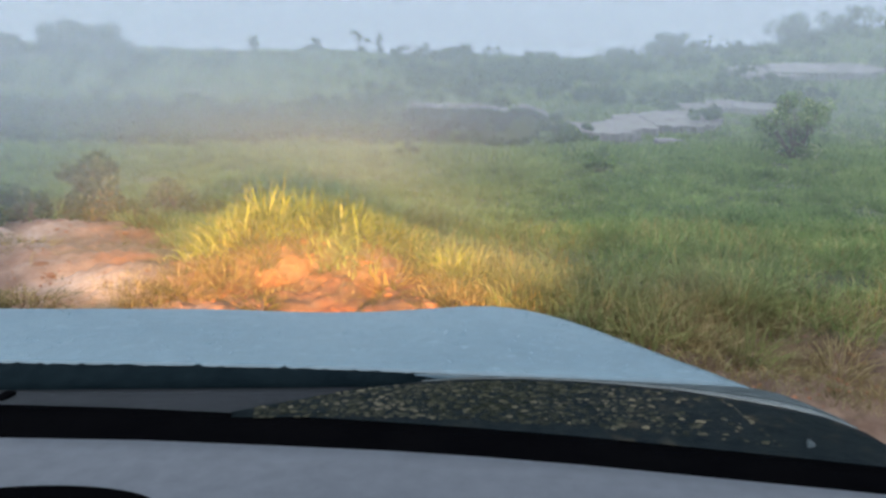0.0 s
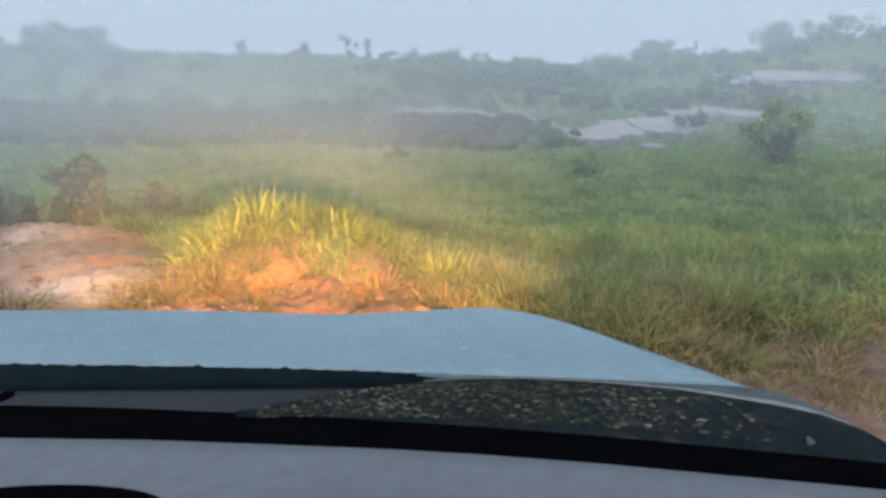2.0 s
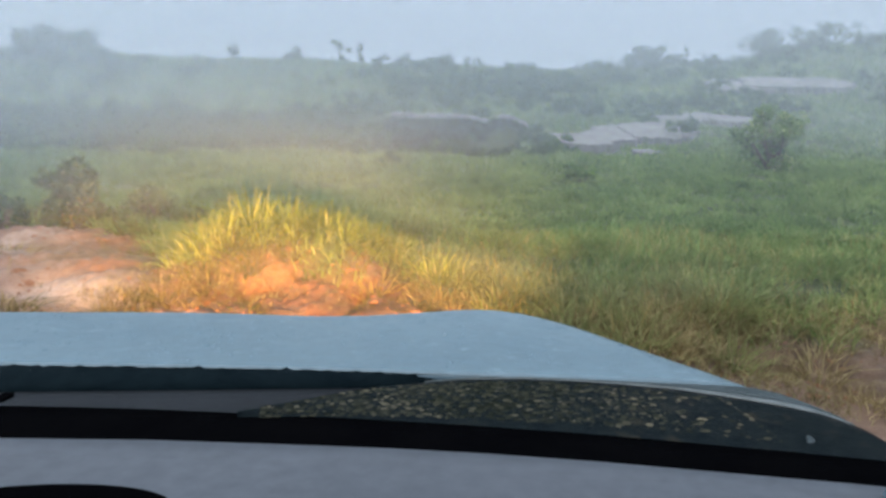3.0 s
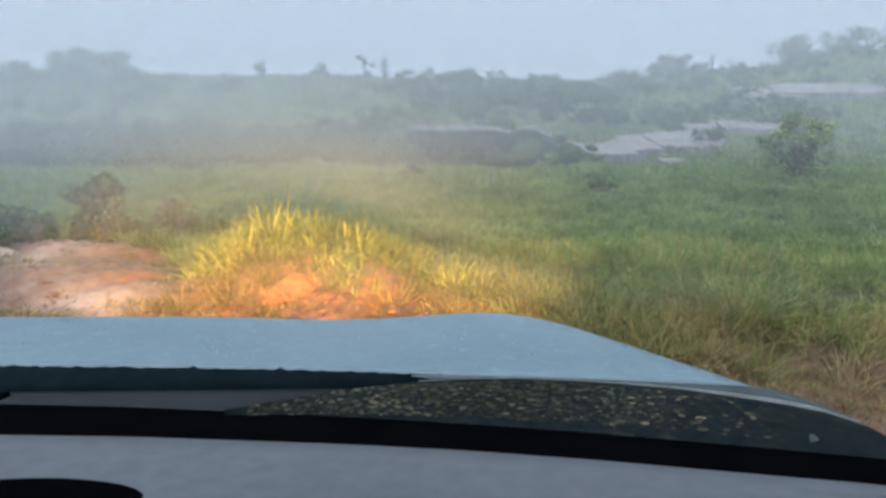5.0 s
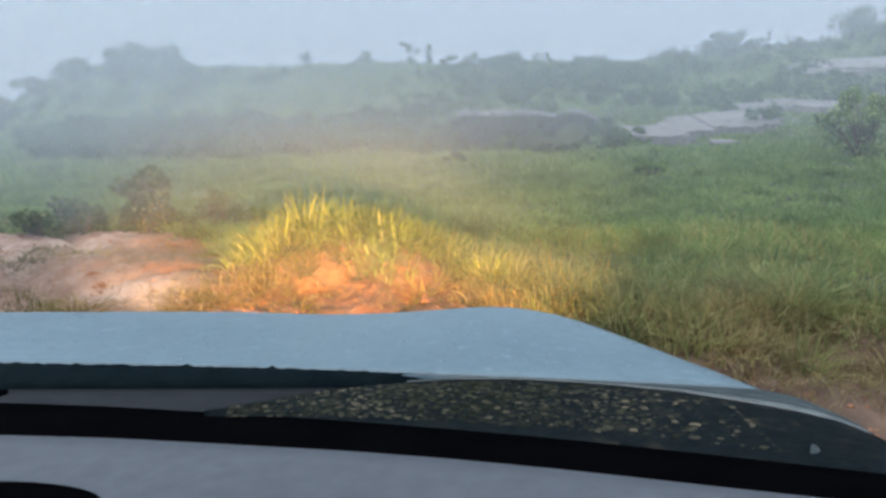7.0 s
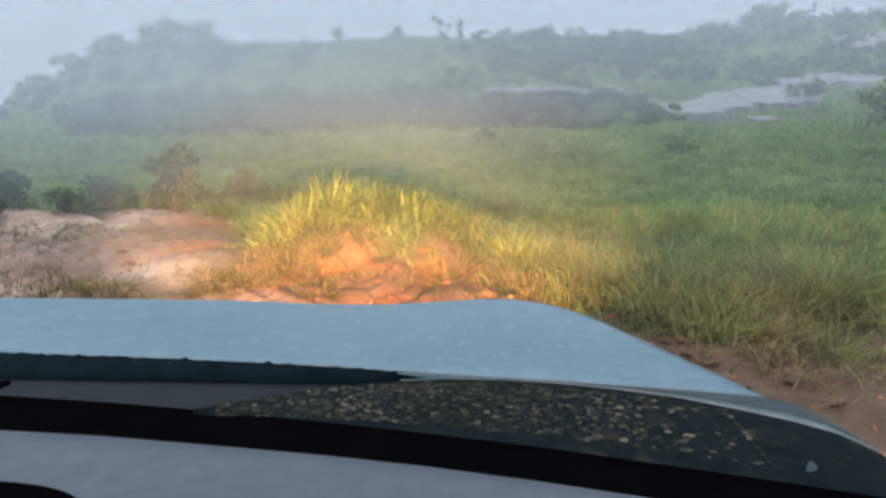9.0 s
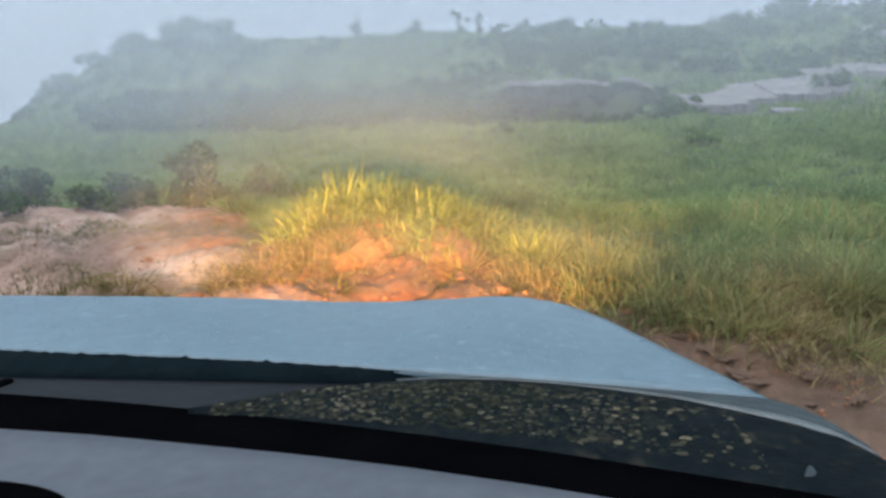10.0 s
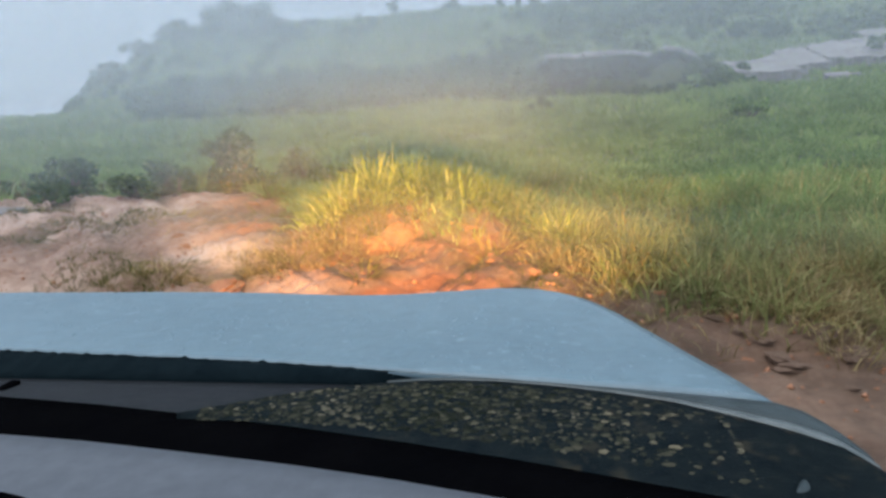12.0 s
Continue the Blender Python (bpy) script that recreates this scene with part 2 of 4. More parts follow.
# ---- building helpers ----
def mesh_of(name, verts, faces, mat, smooth=False):
    me = bpy.data.meshes.new(name)
    me.from_pydata([tuple(map(float, v)) for v in verts], [], [tuple(map(int, f)) for f in faces])
    me.materials.append(mat)
    if smooth:
        me.polygons.foreach_set("use_smooth", [True] * len(me.polygons))
    me.update()
    return me


def part(name, me, parent=None, label=""):
    ob = new(name, me)
    if parent is not None:
        ob.parent = parent
    if label:
        ob["label"] = label
    return ob


def bm_mesh(name, bm, mat, smooth=True):
    me = bpy.data.meshes.new(name)
    bm.to_mesh(me)
    bm.free()
    me.materials.append(mat)
    if smooth:
        me.polygons.foreach_set("use_smooth", [True] * len(me.polygons))
    return me


def tri_mesh(name, verts, tris, mat):
    """A large mesh of triangles from arrays."""
    me = bpy.data.meshes.new(name)
    verts, tris = np.asarray(verts, np.float32), np.asarray(tris, np.int32)
    me.vertices.add(len(verts))
    me.vertices.foreach_set("co", verts.ravel())
    me.loops.add(tris.size)
    me.loops.foreach_set("vertex_index", tris.ravel())
    me.polygons.add(len(tris))
    me.polygons.foreach_set("loop_start", np.arange(0, tris.size, 3, dtype=np.int32))
    me.materials.append(mat)
    me.update(calc_edges=True)
    return me


def bevel_box(lo, hi, r=0.02, seg=2):
    bm = bmesh.new()
    bmesh.ops.create_cube(bm, size=1.0)
    for v in bm.verts:
        v.co = Vector([(a + b) / 2 + c * (b - a) for a, b, c in zip(lo, hi, v.co)])
    bmesh.ops.bevel(bm, geom=bm.edges[:], offset=r, segments=seg, affect="EDGES", profile=0.6)
    return bm


def sheet(rows, thick=0.0):
    """A skin through rows of points, each row of the same length; with thickness, a closed slab below it."""
    nr, nc = len(rows), len(rows[0])
    verts = [p for r in rows for p in r]
    faces = [(i * nc + j, i * nc + j + 1, (i + 1) * nc + j + 1, (i + 1) * nc + j) for i in range(nr - 1) for j in range(nc - 1)]
    if thick:
        off = len(verts)
        verts += [(x, y, z - thick) for x, y, z in verts]
        faces += [tuple(off + k for k in reversed(f)) for f in faces]
        rim = [j for j in range(nc)] + [i * nc + nc - 1 for i in range(1, nr)] + [(nr - 1) * nc + j for j in range(nc - 2, -1, -1)] + [i * nc for i in range(nr - 2, 0, -1)]
        for a, b in zip(rim, rim[1:] + rim[:1]):
            faces.append((a, a + off, b + off, b))
    return verts, faces


# ---- the lie of the land ----
PROFILE_Y = [-900, -60, -6, 1.9, 3, 4, 5, 6.5, 8, 10, 13, 17, 19.5, 22, 25, 30, 36, 39, 43, 60, 200, 900]
PROFILE_Z = [-40, -3, -0.05, 0.0, 0.2, 0.46, 0.72, 0.82, 0.92, 1.12, 1.38, 1.62, 1.85, 2.45, 3.4, 5.25, 7.2, 7.5, 7.2, 5.0, 0.0, -20]
tab_y = np.concatenate([np.linspace(-900, -20, 200), np.linspace(-19.9, 100, 2400), np.linspace(101, 900, 300)])
tab_z = np.interp(tab_y, PROFILE_Y, PROFILE_Z)
kern = np.hanning(31) / np.hanning(31).sum()
mid = slice(200, 2600)
tab_z[mid] = np.convolve(np.pad(tab_z[mid], 15, mode="edge"), kern, mode="valid")
SIDE_S = [-3, -1.3, -0.9, -0.8, -0.74, -0.69, -0.61, -0.54, -0.45, -0.35, -0.2, -0.05, 0.1, 0.2, 0.3, 0.4, 0.5, 0.6, 0.7, 0.85, 3]
SIDE_K = [-0.4, -0.4, -0.35, -0.1, 0.2, 0.44, 0.72, 0.94, 0.96, 0.94, 0.98, 1.02, 0.99, 0.96, 0.98, 1.02, 1.1, 1.22, 1.36, 1.5, 1.7]

rng = np.random.default_rng(4)
WAVES = [(rng.uniform(-1, 1, 2) * f, rng.uniform(0, 6.28), a) for f, a in
         [(0.25, 0.2), (0.3, 0.2), (0.6, 0.1), (0.8, 0.1), (1.4, 0.05), (1.9, 0.05), (3.5, 0.025), (5.0, 0.02)] for _ in range(2)]


def soft(v, a, b):
    k = np.clip((v - a) / (b - a), 0, 1)
    return k * k * (3 - 2 * k)


def roll(x, y):
    return sum(a * np.sin(w[0] * x + w[1] * y + p) for w, p, a in WAVES)


def edge_y(x, y):
    """How far from the car the bare track reaches before the grass begins."""
    s = x / np.maximum(y, 2.0)
    return np.interp(s, [-1.2, -0.7, -0.42, -0.36, -0.32, -0.2, -0.05, 0.05, 0.15, 0.3, 0.45, 0.6, 0.8],
                     [7.0, 6.9, 6.8, 6.4, 5.25, 5.1, 4.95, 4.6, 4.25, 4.0, 3.85, 4.0, 4.1])


def bare_patch(x, y):
    """A pocket of bare dark earth in the meadow, behind the lit clump."""
    return np.exp(-((x - 0.42) / 0.38) ** 2 - ((y - 6.3) / 0.3) ** 2)


def ground_z(x, y):
    x, y = np.asarray(x, float), np.asarray(y, float)
    z = np.interp(y, tab_y, tab_z)
    s = x / np.maximum(y, 4.0)
    k = np.interp(s, SIDE_S, SIDE_K)
    w = np.clip((y - 18) / 5, 0, 1)
    z = z + w * (k - 1) * np.maximum(z - 1.7, 0)
    z = z + (0.36 * soft(s, 0.08, 0.62) - 0.14 * soft(-s, 0.2, 0.7)) * soft(y, 7, 12) * (1 - soft(y, 13, 21))
    r = roll(x, y)
    z = z + 0.45 * (r - 0.1) * np.clip((y - 6.0) / 14, 0, 1) * np.clip(1.1 - (y - 50) / 40, 0.2, 1)
    z = z + 0.24 * np.exp(-((x + 0.85) / 0.75) ** 4 - ((y - 5.2) / 0.5) ** 4) + 0.07 * np.exp(-((x + 0.1) / 0.9) ** 2 - ((y - 5.0) / 0.4) ** 2) + (0.05 * np.sin(6.1 * x + 2.3 * np.sin(4.1 * y)) * np.sin(7.3 * y + 1.9 * x) - 0.05 * np.abs(np.sin(9.3 * x + 1.7 * np.sin(8.1 * y) + 2.0 * y)) ** 0.5 - 0.018 * np.abs(np.sin(21 * x - 9 * y + 2 * np.sin(13 * y)))) * np.exp(-((x + 0.7) / 1.0) ** 2 - ((y - 4.7) / 0.35) ** 2)
    z = z - 0.12 * bare_patch(x, y)
    # a terrace with a step up, where the rock ledge breaks out
    across = soft(x, -1.4, 0.4) * (1 - soft(x, 4.7, 5.4)) * soft(y, 17.5, 19.5) * (1 - soft(y, 24.0, 27.0))
    line = 21.35 + 0.2 * np.sin(1.5 * x)
    step = soft(y, line, line + 0.45)
    z = z + across * ((1.70 + 0.04 * (y - 20)) * (1 - step) + (3.12 + 0.3 * (y - 22)) * step - z)
    bare = np.clip((edge_y(x, y) + 0.4 - y) / 0.8, 0, 1) * np.clip((y - 2.4) / 1.2, 0, 1)
    gully = np.abs(np.sin(1.5 * x + 2.7 * y + 1.2 * np.sin(1.1 * x + 0.8 * y) + 0.5 * np.sin(3.6 * x)))
    ridges = np.abs(np.sin(3.2 * x - 6.1 * y + 1.5 * np.sin(2.1 * x) + 0.8 * np.sin(4.3 * y)))
    fine = np.abs(np.sin(13 * x + 15 * y + 2 * np.sin(5 * y))) * np.abs(np.sin(17 * y - 6 * x + 2 * np.sin(7 * x)))
    z = z + bare * (0.11 * gully ** 0.7 + 0.06 * ridges ** 0.75 + 0.036 * fine - 0.11)
    return z


def grassiness(x, y):
    e = edge_y(x, y) + 0.2 * np.sin(3.7 * x + 0.7) + 0.14 * np.sin(8.3 * x + 3 * y)
    return np.clip((y - e) / 0.4 + 0.5, 0, 1) * (1 - np.clip(1.6 * bare_patch(x, y), 0, 1))


def build_ground():
    ys = np.concatenate([-np.geomspace(900, 3, 40), np.arange(-2.5, 2, 0.4), np.arange(2, 7.5, 0.04), np.arange(7.5, 13, 0.12), np.arange(13, 30, 0.22),
                         np.arange(30, 60, 0.6), np.geomspace(60, 900, 40)])
    us = np.concatenate([-np.geomspace(12, 1.0, 24)[:-1], np.linspace(-1.0, 1.0, 330), np.geomspace(1.0, 12, 24)[1:]])
    xs = us[None, :] * np.maximum(np.abs(ys), 5.0)[:, None]
    yy = np.repeat(ys[:, None], len(us), 1)
    v = np.stack([xs, yy, ground_z(xs, yy)], -1).reshape(-1, 3)
    nx = len(us)
    i = (np.arange(len(ys) - 1)[:, None] * nx + np.arange(nx - 1)[None, :]).ravel()
    tris = np.concatenate([np.stack([i, i + 1, i + nx + 1], 1), np.stack([i, i + nx + 1, i + nx], 1)])
    me = tri_mesh("ground", v, tris, MAT_GROUND)
    me.polygons.foreach_set("use_smooth", [True] * len(me.polygons))
    at = me.attributes.new("grassy", "FLOAT", "POINT")
    at.data.foreach_set("value", grassiness(v[:, 0], v[:, 1]).astype(np.float32))
    at = me.attributes.new("sandy", "FLOAT", "POINT")  # pale sand to one side of the track, red-brown earth to the other
    # the first term clears the sand from the painted orange glow
    at.data.foreach_set("value", np.clip(-1.0 * np.exp(-((v[:, 0] + 2.2) / 0.5) ** 2 - ((v[:, 1] - 5.15) / 0.35) ** 2) - 0.85 - 0.75 * (v[:, 0] + 0.35 * np.sin(1.9 * v[:, 1] + 1.4 * v[:, 0])) - 0.7 * soft(v[:, 1], 4.9, 5.7) + 0.5 * soft(-v[:, 0], 1.7, 2.3) * (1 - soft(v[:, 1], 4.3, 4.9)) + 2.6 * soft(v[:, 0], 1.7, 2.2) * (1 - soft(v[:, 1], 3.9, 4.3)) + 0.25 * soft(-v[:, 0], -0.3, 0.5) * (1 - soft(v[:, 1], 4.3, 4.75)), 0, 1).astype(np.float32))
    at = me.attributes.new("lit_clay", "FLOAT", "POINT")  # red clay, plus an orange patch painted where the headlamps light the bank
    at.data.foreach_set("value", (soft(-v[:, 0], -0.7, 0.4) * (1 - 0.6 * soft(-v[:, 0], 2.6, 4.2)) + np.exp(-((v[:, 0] + 2.2) / 0.5) ** 2 - ((v[:, 1] - 5.15) / 0.35) ** 2)).astype(np.float32))
    tagged(part("ground", me), "wet sandy track running into a grassy hillside", "ground", kind="structure")


build_ground()


# ---- grass ----
def blades(x, y, height, width, lean, gen, segs=2, way=None):
    """Tapered, bending blades rooted on the land."""
    n = len(x)
    a = gen.uniform(0, 2 * np.pi, n)
    b = gen.uniform(0, 2 * np.pi, n) if way is None else way
    dx, dy = np.cos(b), np.sin(b)
    wx, wy = np.cos(a) * width / 2, np.sin(a) * width / 2
    z = ground_z(x, y) - 0.02
    rows = []
    for k in range(segs):
        f = k / segs
        o = lean * height * f ** 2
        w = 1 - 0.55 * f
        for sgn in (-1, 1):
            rows.append(np.stack([x + dx * o + sgn * wx * w, y + dy * o + sgn * wy * w, z + height * f * (1 - 0.25 * lean * f)], 1))
    rows.append(np.stack([x + dx * lean * height, y + dy * lean * height, z + height * (1 - 0.25 * lean)], 1))
    v = np.stack(rows, 1)
    per = v.shape[1]
    faces = []
    for k in range(segs - 1):
        p = 2 * k
        faces += [(p, p + 1, p + 3), (p, p + 3, p + 2)]
    faces.append((per - 3, per - 2, per - 1))
    t = (np.arange(n)[:, None, None] * per + np.array(faces)[None]).reshape(-1, 3)
    return v.reshape(-1, 3), t


def scatter(gen, n, u0, u1, y0, y1, power=2.0):
    """Roots spread evenly over a fan of land."""
    y = (gen.uniform(y0 ** power, y1 ** power, n)) ** (1 / power)
    return gen.uniform(u0, u1, n) * y, y


ROCKS = []  # x, y, half width, half depth of bare rock


def off_rock(x, y):
    ok = np.ones(len(x), bool)
    for cx, cy, hx, hy in ROCKS:
        ok &= ((x - cx) / hx) ** 2 + ((y - cy) / hy) ** 2 > 0.95
    return ok


def tufty(x, y):
    return 0.5 + 0.5 * np.sin(1.7 * x + 1.3 * np.sin(1.1 * y)) * np.sin(1.9 * y + 0.8 * np.sin(1.4 * x))


def grow(name, n, u0, u1, y0, y1, h0, h1, width, seed, label, mat, segs=2, lean=0.6, thin=0.0, tuft=1, cover=None):
    """A sward: blades spring from tufts and lean outwards from them."""
    gen = np.random.default_rng(seed)
    cx, cy = scatter(gen, n // tuft, u0, u1, y0, y1)
    g = (cover or grassiness)(cx, cy) * (1 - thin + thin * tufty(cx, cy))
    keep = (gen.uniform(0, 1, len(cx)) < g) & off_rock(cx, cy)
    cx, cy = np.repeat(cx[keep], tuft), np.repeat(cy[keep], tuft)
    size = np.repeat(gen.uniform(0.7, 1.25, keep.sum()), tuft)
    h = (h0 + (h1 - h0) * gen.beta(2, 2.5, len(cx))) * (0.65 + 0.55 * tufty(cx, cy)) * size
    way = gen.uniform(0, 2 * np.pi, len(cx))
    off = 0.55 * h1 * np.sqrt(gen.uniform(0, 1, len(cx))) * size * (tuft > 1)
    x, y = cx + off * np.cos(way), cy + off * np.sin(way)
    v, t = blades(x, y, h, width * (0.6 + 0.8 * gen.uniform(0, 1, len(x))), gen.uniform(0.1, lean, len(x)), gen, segs, way + gen.normal(0, 0.5, len(x)))
    ob = part(name, tri_mesh(name, v, t, mat))
    tagged(ob, label, "grass", kind="stuff")
    return ob


def muddy(x, y):
    """Patches of weeds that creep over the bare mud."""
    patch = np.sin(2.1 * x + 1.3 * np.sin(1.9 * y)) * np.sin(3.3 * y + 0.9 * np.sin(2.3 * x) + 0.6)
    return (1 - grassiness(x, y)) * np.clip((patch - 0.25) * 2.2, 0, 1)


# ---- rock ----
def boulder(seed, sx, sy, sz, mat, rough=0.25, cuts=4):
    """A rough, flattened stone with its foot at z = 0."""
    bm = bmesh.new()
    bmesh.ops.create_icosphere(bm, subdivisions=cuts, radius=1.0)
    for v in bm.verts:
        c = v.co.copy()
        k = 1 + rough * noise.noise(c * 1.3 + Vector((seed, 0, 0))) + 0.4 * rough * noise.noise(c * 3.7 + Vector((0, seed, 0)))
        step = 0.12 * math.floor(4 * (c.z + noise.noise(c * 0.9 + Vector((seed, 2, 0))))) / 4
        v.co = Vector((c.x * k * sx, c.y * k * sy, max((c.z * 0.9 + step) * k + 0.35, -0.6) * sz))
    return bm_mesh("boulder", bm, mat, False)


def plate(x, y, w, d, thick, seed):
    """A flat plate of bedrock that follows the slope, with a broken rim."""
    bm = bmesh.new()
    rings, n = 9, 72
    tilt = float(ground_z(x + 0.4, y) - ground_z(x - 0.4, y)) / 0.8
    grid = []
    for i in range(rings):
        f = max(i / (rings - 2), 0.02) if i < rings - 1 else 1.02
        ring = []
        for j in range(n):
            a = 2 * math.pi * j / n
            q = Vector((math.cos(a), math.sin(a), 0))
            rim = 1 + 0.34 * noise.noise(q * 1.6 + Vector((0, 0, seed))) + 0.22 * noise.noise(q * 4.5 + Vector((0, 0, seed))) + 0.1 * noise.noise(q * 12 + Vector((0, 0, seed)))
            px = x + w / 2 * f * rim * math.cos(a)
            py = y + d / 2 * f * rim * math.sin(a)
            level = thick + 0.02 * noise.noise(Vector((px * 1.5, py * 1.5, seed))) + 0.03 * math.floor(2 * noise.noise(Vector((px * 0.5, py * 0.7, seed + 5))))
            pz = 0.3 * float(ground_z(px, py)) + 0.7 * (float(ground_z(x, y)) + 0.30 * (py - y) + tilt * (px - x)) + (level if i < rings - 1 else -0.5)
            ring.append(bm.verts.new((px, py, pz)))
        grid.append(ring)
    bm.faces.new(grid[0])
    for i in range(rings - 1):
        for j in range(n):
            q = (j + 1) % n
            bm.faces.new((grid[i][j], grid[i + 1][j], grid[i + 1][q], grid[i][q]))
    return bm_mesh("plate", bm, MAT_SLAB, False)


def rock_slab(x, y, w, d, thick, seed, label):
    """Bedrock that breaks out of the slope in overlapping plates."""
    ROCKS.append((x, y, w / 2, d / 2))
    base = new("rock_slab")
    gen = np.random.default_rng(int(seed * 10))
    count = 1 if w < 3 else 3
    for k in range(count):
        f = (k + 0.5) / count - 0.5
        part("plate", plate(x + f * w * 0.85, y + d * gen.uniform(-0.22, 0.22), w / count * (gen.uniform(1.3, 1.8) if count > 1 else 1.0), d * gen.uniform(0.55, 0.95), thick * gen.uniform(0.6, 1.1), seed + k), base)
    tagged(base, label, "rock", "rock slabs on the hillside")


def rock_ledge():
    """A dark broken cliff that curves back into the slope at both ends, under a pale flaking rim."""
    ROCKS.append((2.6, 21.7, 2.7, 0.9))
    base = new("rock_ledge")
    nu, steps = 150, 16
    n3 = lambda a, b, c: noise.noise(Vector((a, b, c)))
    line = []
    for i in range(nu):
        u = i / (nu - 1)
        x = -0.5 + 6.1 * u
        yy = 21.15 + 1.2 * abs(2 * u - 1) ** 6 + 0.5 * soft(x, 3.1, 3.9) + 0.35 * n3(x * 0.7, 0, 1) + 0.22 * n3(x * 2.1, 2, 1)
        level = float(np.interp(x, [-0.5, 0.1, 0.5, 3.1, 3.4, 3.7, 3.9, 4.6, 5.0, 5.6], [2.5, 2.95, 3.2, 3.22, 3.16, 3.18, 3.3, 3.3, 3.12, 2.7])) + 0.05 * n3(x * 0.9, 0, 3) + 0.05 * n3(x * 3.3, 0, 3)
        line.append((x, yy, level))
    verts, faces = [], []
    for j in range(steps):
        f = j / (steps - 1)  # from the foot to the rim
        for x, yy, level in line:
            d = 1.75 * (1 - f)
            shelf = 0.16 * math.floor(3.5 * (d + 0.35 * n3(x * 0.8, 4, 4))) / 3.5
            out = -0.30 * math.sin(math.pi * min(1.0, d / 1.3)) + shelf + 0.3 * n3(x * 1.2, d * 1.8, 2) + 0.14 * n3(x * 3.7, d * 4.5, 6)
            verts.append((x, yy - out * min(1, 4 * (1 - f)), level - d))
    for j in range(steps - 1):
        for i in range(nu - 1):
            k = j * nu + i
            faces.append((k, k + 1, k + nu + 1, k + nu))
    last, m = (steps - 1) * nu, len(verts)
    for x, yy, z in verts[last:last + nu]:
        verts.append((x, yy + 1.2, z - 0.25))
    for i in range(nu - 1):
        faces.append((last + i, last + i + 1, m + i + 1, m + i))
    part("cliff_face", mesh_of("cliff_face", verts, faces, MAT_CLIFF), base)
    # flakes of pale rock that lie end to end along the rim, with gaps
    gen = np.random.default_rng(61)
    i = 12
    while i < nu - 14:
        span = int(gen.integers(7, 20))
        if 0.45 < line[i][0] < 3.2 or 3.75 < line[i][0] < 4.8 or gen.uniform() < 0.3:
            a = line[i:i + span]
            thick = gen.uniform(0.04, 0.08)
            rows = []
            for k, (x, yy, z) in enumerate(a):
                e = math.sin(math.pi * (k + 0.5) / len(a)) ** 0.2
                rows.append([(x, yy - 0.26 * e - 0.08 * n3(x * 5, 1, 8), z + 0.03), (x, yy - 0.24 * e, z + 0.03 + thick * e), (x, yy + 0.3 * e, z + thick * e + 0.10)])
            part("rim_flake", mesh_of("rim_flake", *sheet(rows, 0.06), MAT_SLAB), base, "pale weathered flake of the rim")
        i += span
    tagged(base, "dark overhanging rock ledge with a pale flaking rim", "rock ledge")


rock_ledge()
rock_slab(6.7, 20.7, 2.7, 2.6, 0.3, 1.0, "flat pale-grey wet rock slab among hillside grass")
rock_slab(9.4, 22.7, 3.6, 3.2, 0.28, 2.0, "broad pale-grey stepped rock slab among grass")
rock_slab(12.8, 24.8, 4.0, 2.0, 0.26, 3.0, "long grey rock slab half covered by grass")
rock_slab(19.0, 29.5, 6.8, 3.2, 0.3, 4.0, "long pale rock slab high on the misty hillside")
rock_slab(8.5, 20.0, 0.9, 0.7, 0.22, 5.0, "small grey rock lying in meadow grass")
rock_slab(-5.0, 5.75, 0.7, 0.4, 0.10, 6.0, "small pale wet rock at the edge of the mud")

# ---- meadow ----
grow("near_grass", 110000, -0.8, 0.95, 3.2, 6.6, 0.08, 0.26, 0.011, 11, "long wet green grass beside the muddy track", MAT_NEAR, 3, 1.9, 0.6, 30)
grow("meadow_grass", 190000, -0.95, 0.95, 5.8, 14.0, 0.08, 0.25, 0.017, 12, "dense green meadow grass on the slope", MAT_GRASS, 3, 2.0, 0.6, 26)
grow("hill_grass", 120000, -1.05, 1.0, 13.5, 27.0, 0.16, 0.36, 0.036, 13, "rough green grass on the hillside", MAT_GRASS, 2, 0.9, 0.4, 8)
grow("ridge_grass", 80000, -1.0, 1.0, 26.0, 43.0, 0.2, 0.45, 0.066, 14, "misty grass along the brow of the hill", MAT_GRASS, 2, 0.6, 0.3)
grow("dry_grass", 2600, -0.3, 0.95, 3.6, 6.4, 0.16, 0.34, 0.006, 15, "thin straw-coloured dry stalks among the grass", MAT_DRY, 3, 0.7, 0.5)
grow("bank_weeds", 16000, -1.0, -0.33, 6.0, 7.8, 0.08, 0.24, 0.009, 16, "brownish weeds along the top of the mud bank", MAT_WEED, 3, 0.8, 0.5, 10)
grow("mud_weeds", 42000, -1.0, 0.1, 3.6, 6.9, 0.03, 0.14, 0.006, 17, "low brown weeds and dead grass creeping over the mud", MAT_WEED, 3, 1.6, 0.0, 14, muddy)
grow("verge_weeds", 44000, 0.03, 0.95, 3.2, 5.2, 0.07, 0.2, 0.008, 19, "brown dead grass along the verge of the track", MAT_VERGE, 3, 1.8, 0.3, 20,
     lambda x, y: np.exp(-((y - edge_y(x, y) - 0.1) / 0.32) ** 2))
grow("track_weeds", 16000, 0.1, 0.95, 2.9, 4.6, 0.03, 0.13, 0.006, 18, "low ragged weeds on the red earth of the track", MAT_VERGE, 3, 1.6, 0.0, 14, muddy)


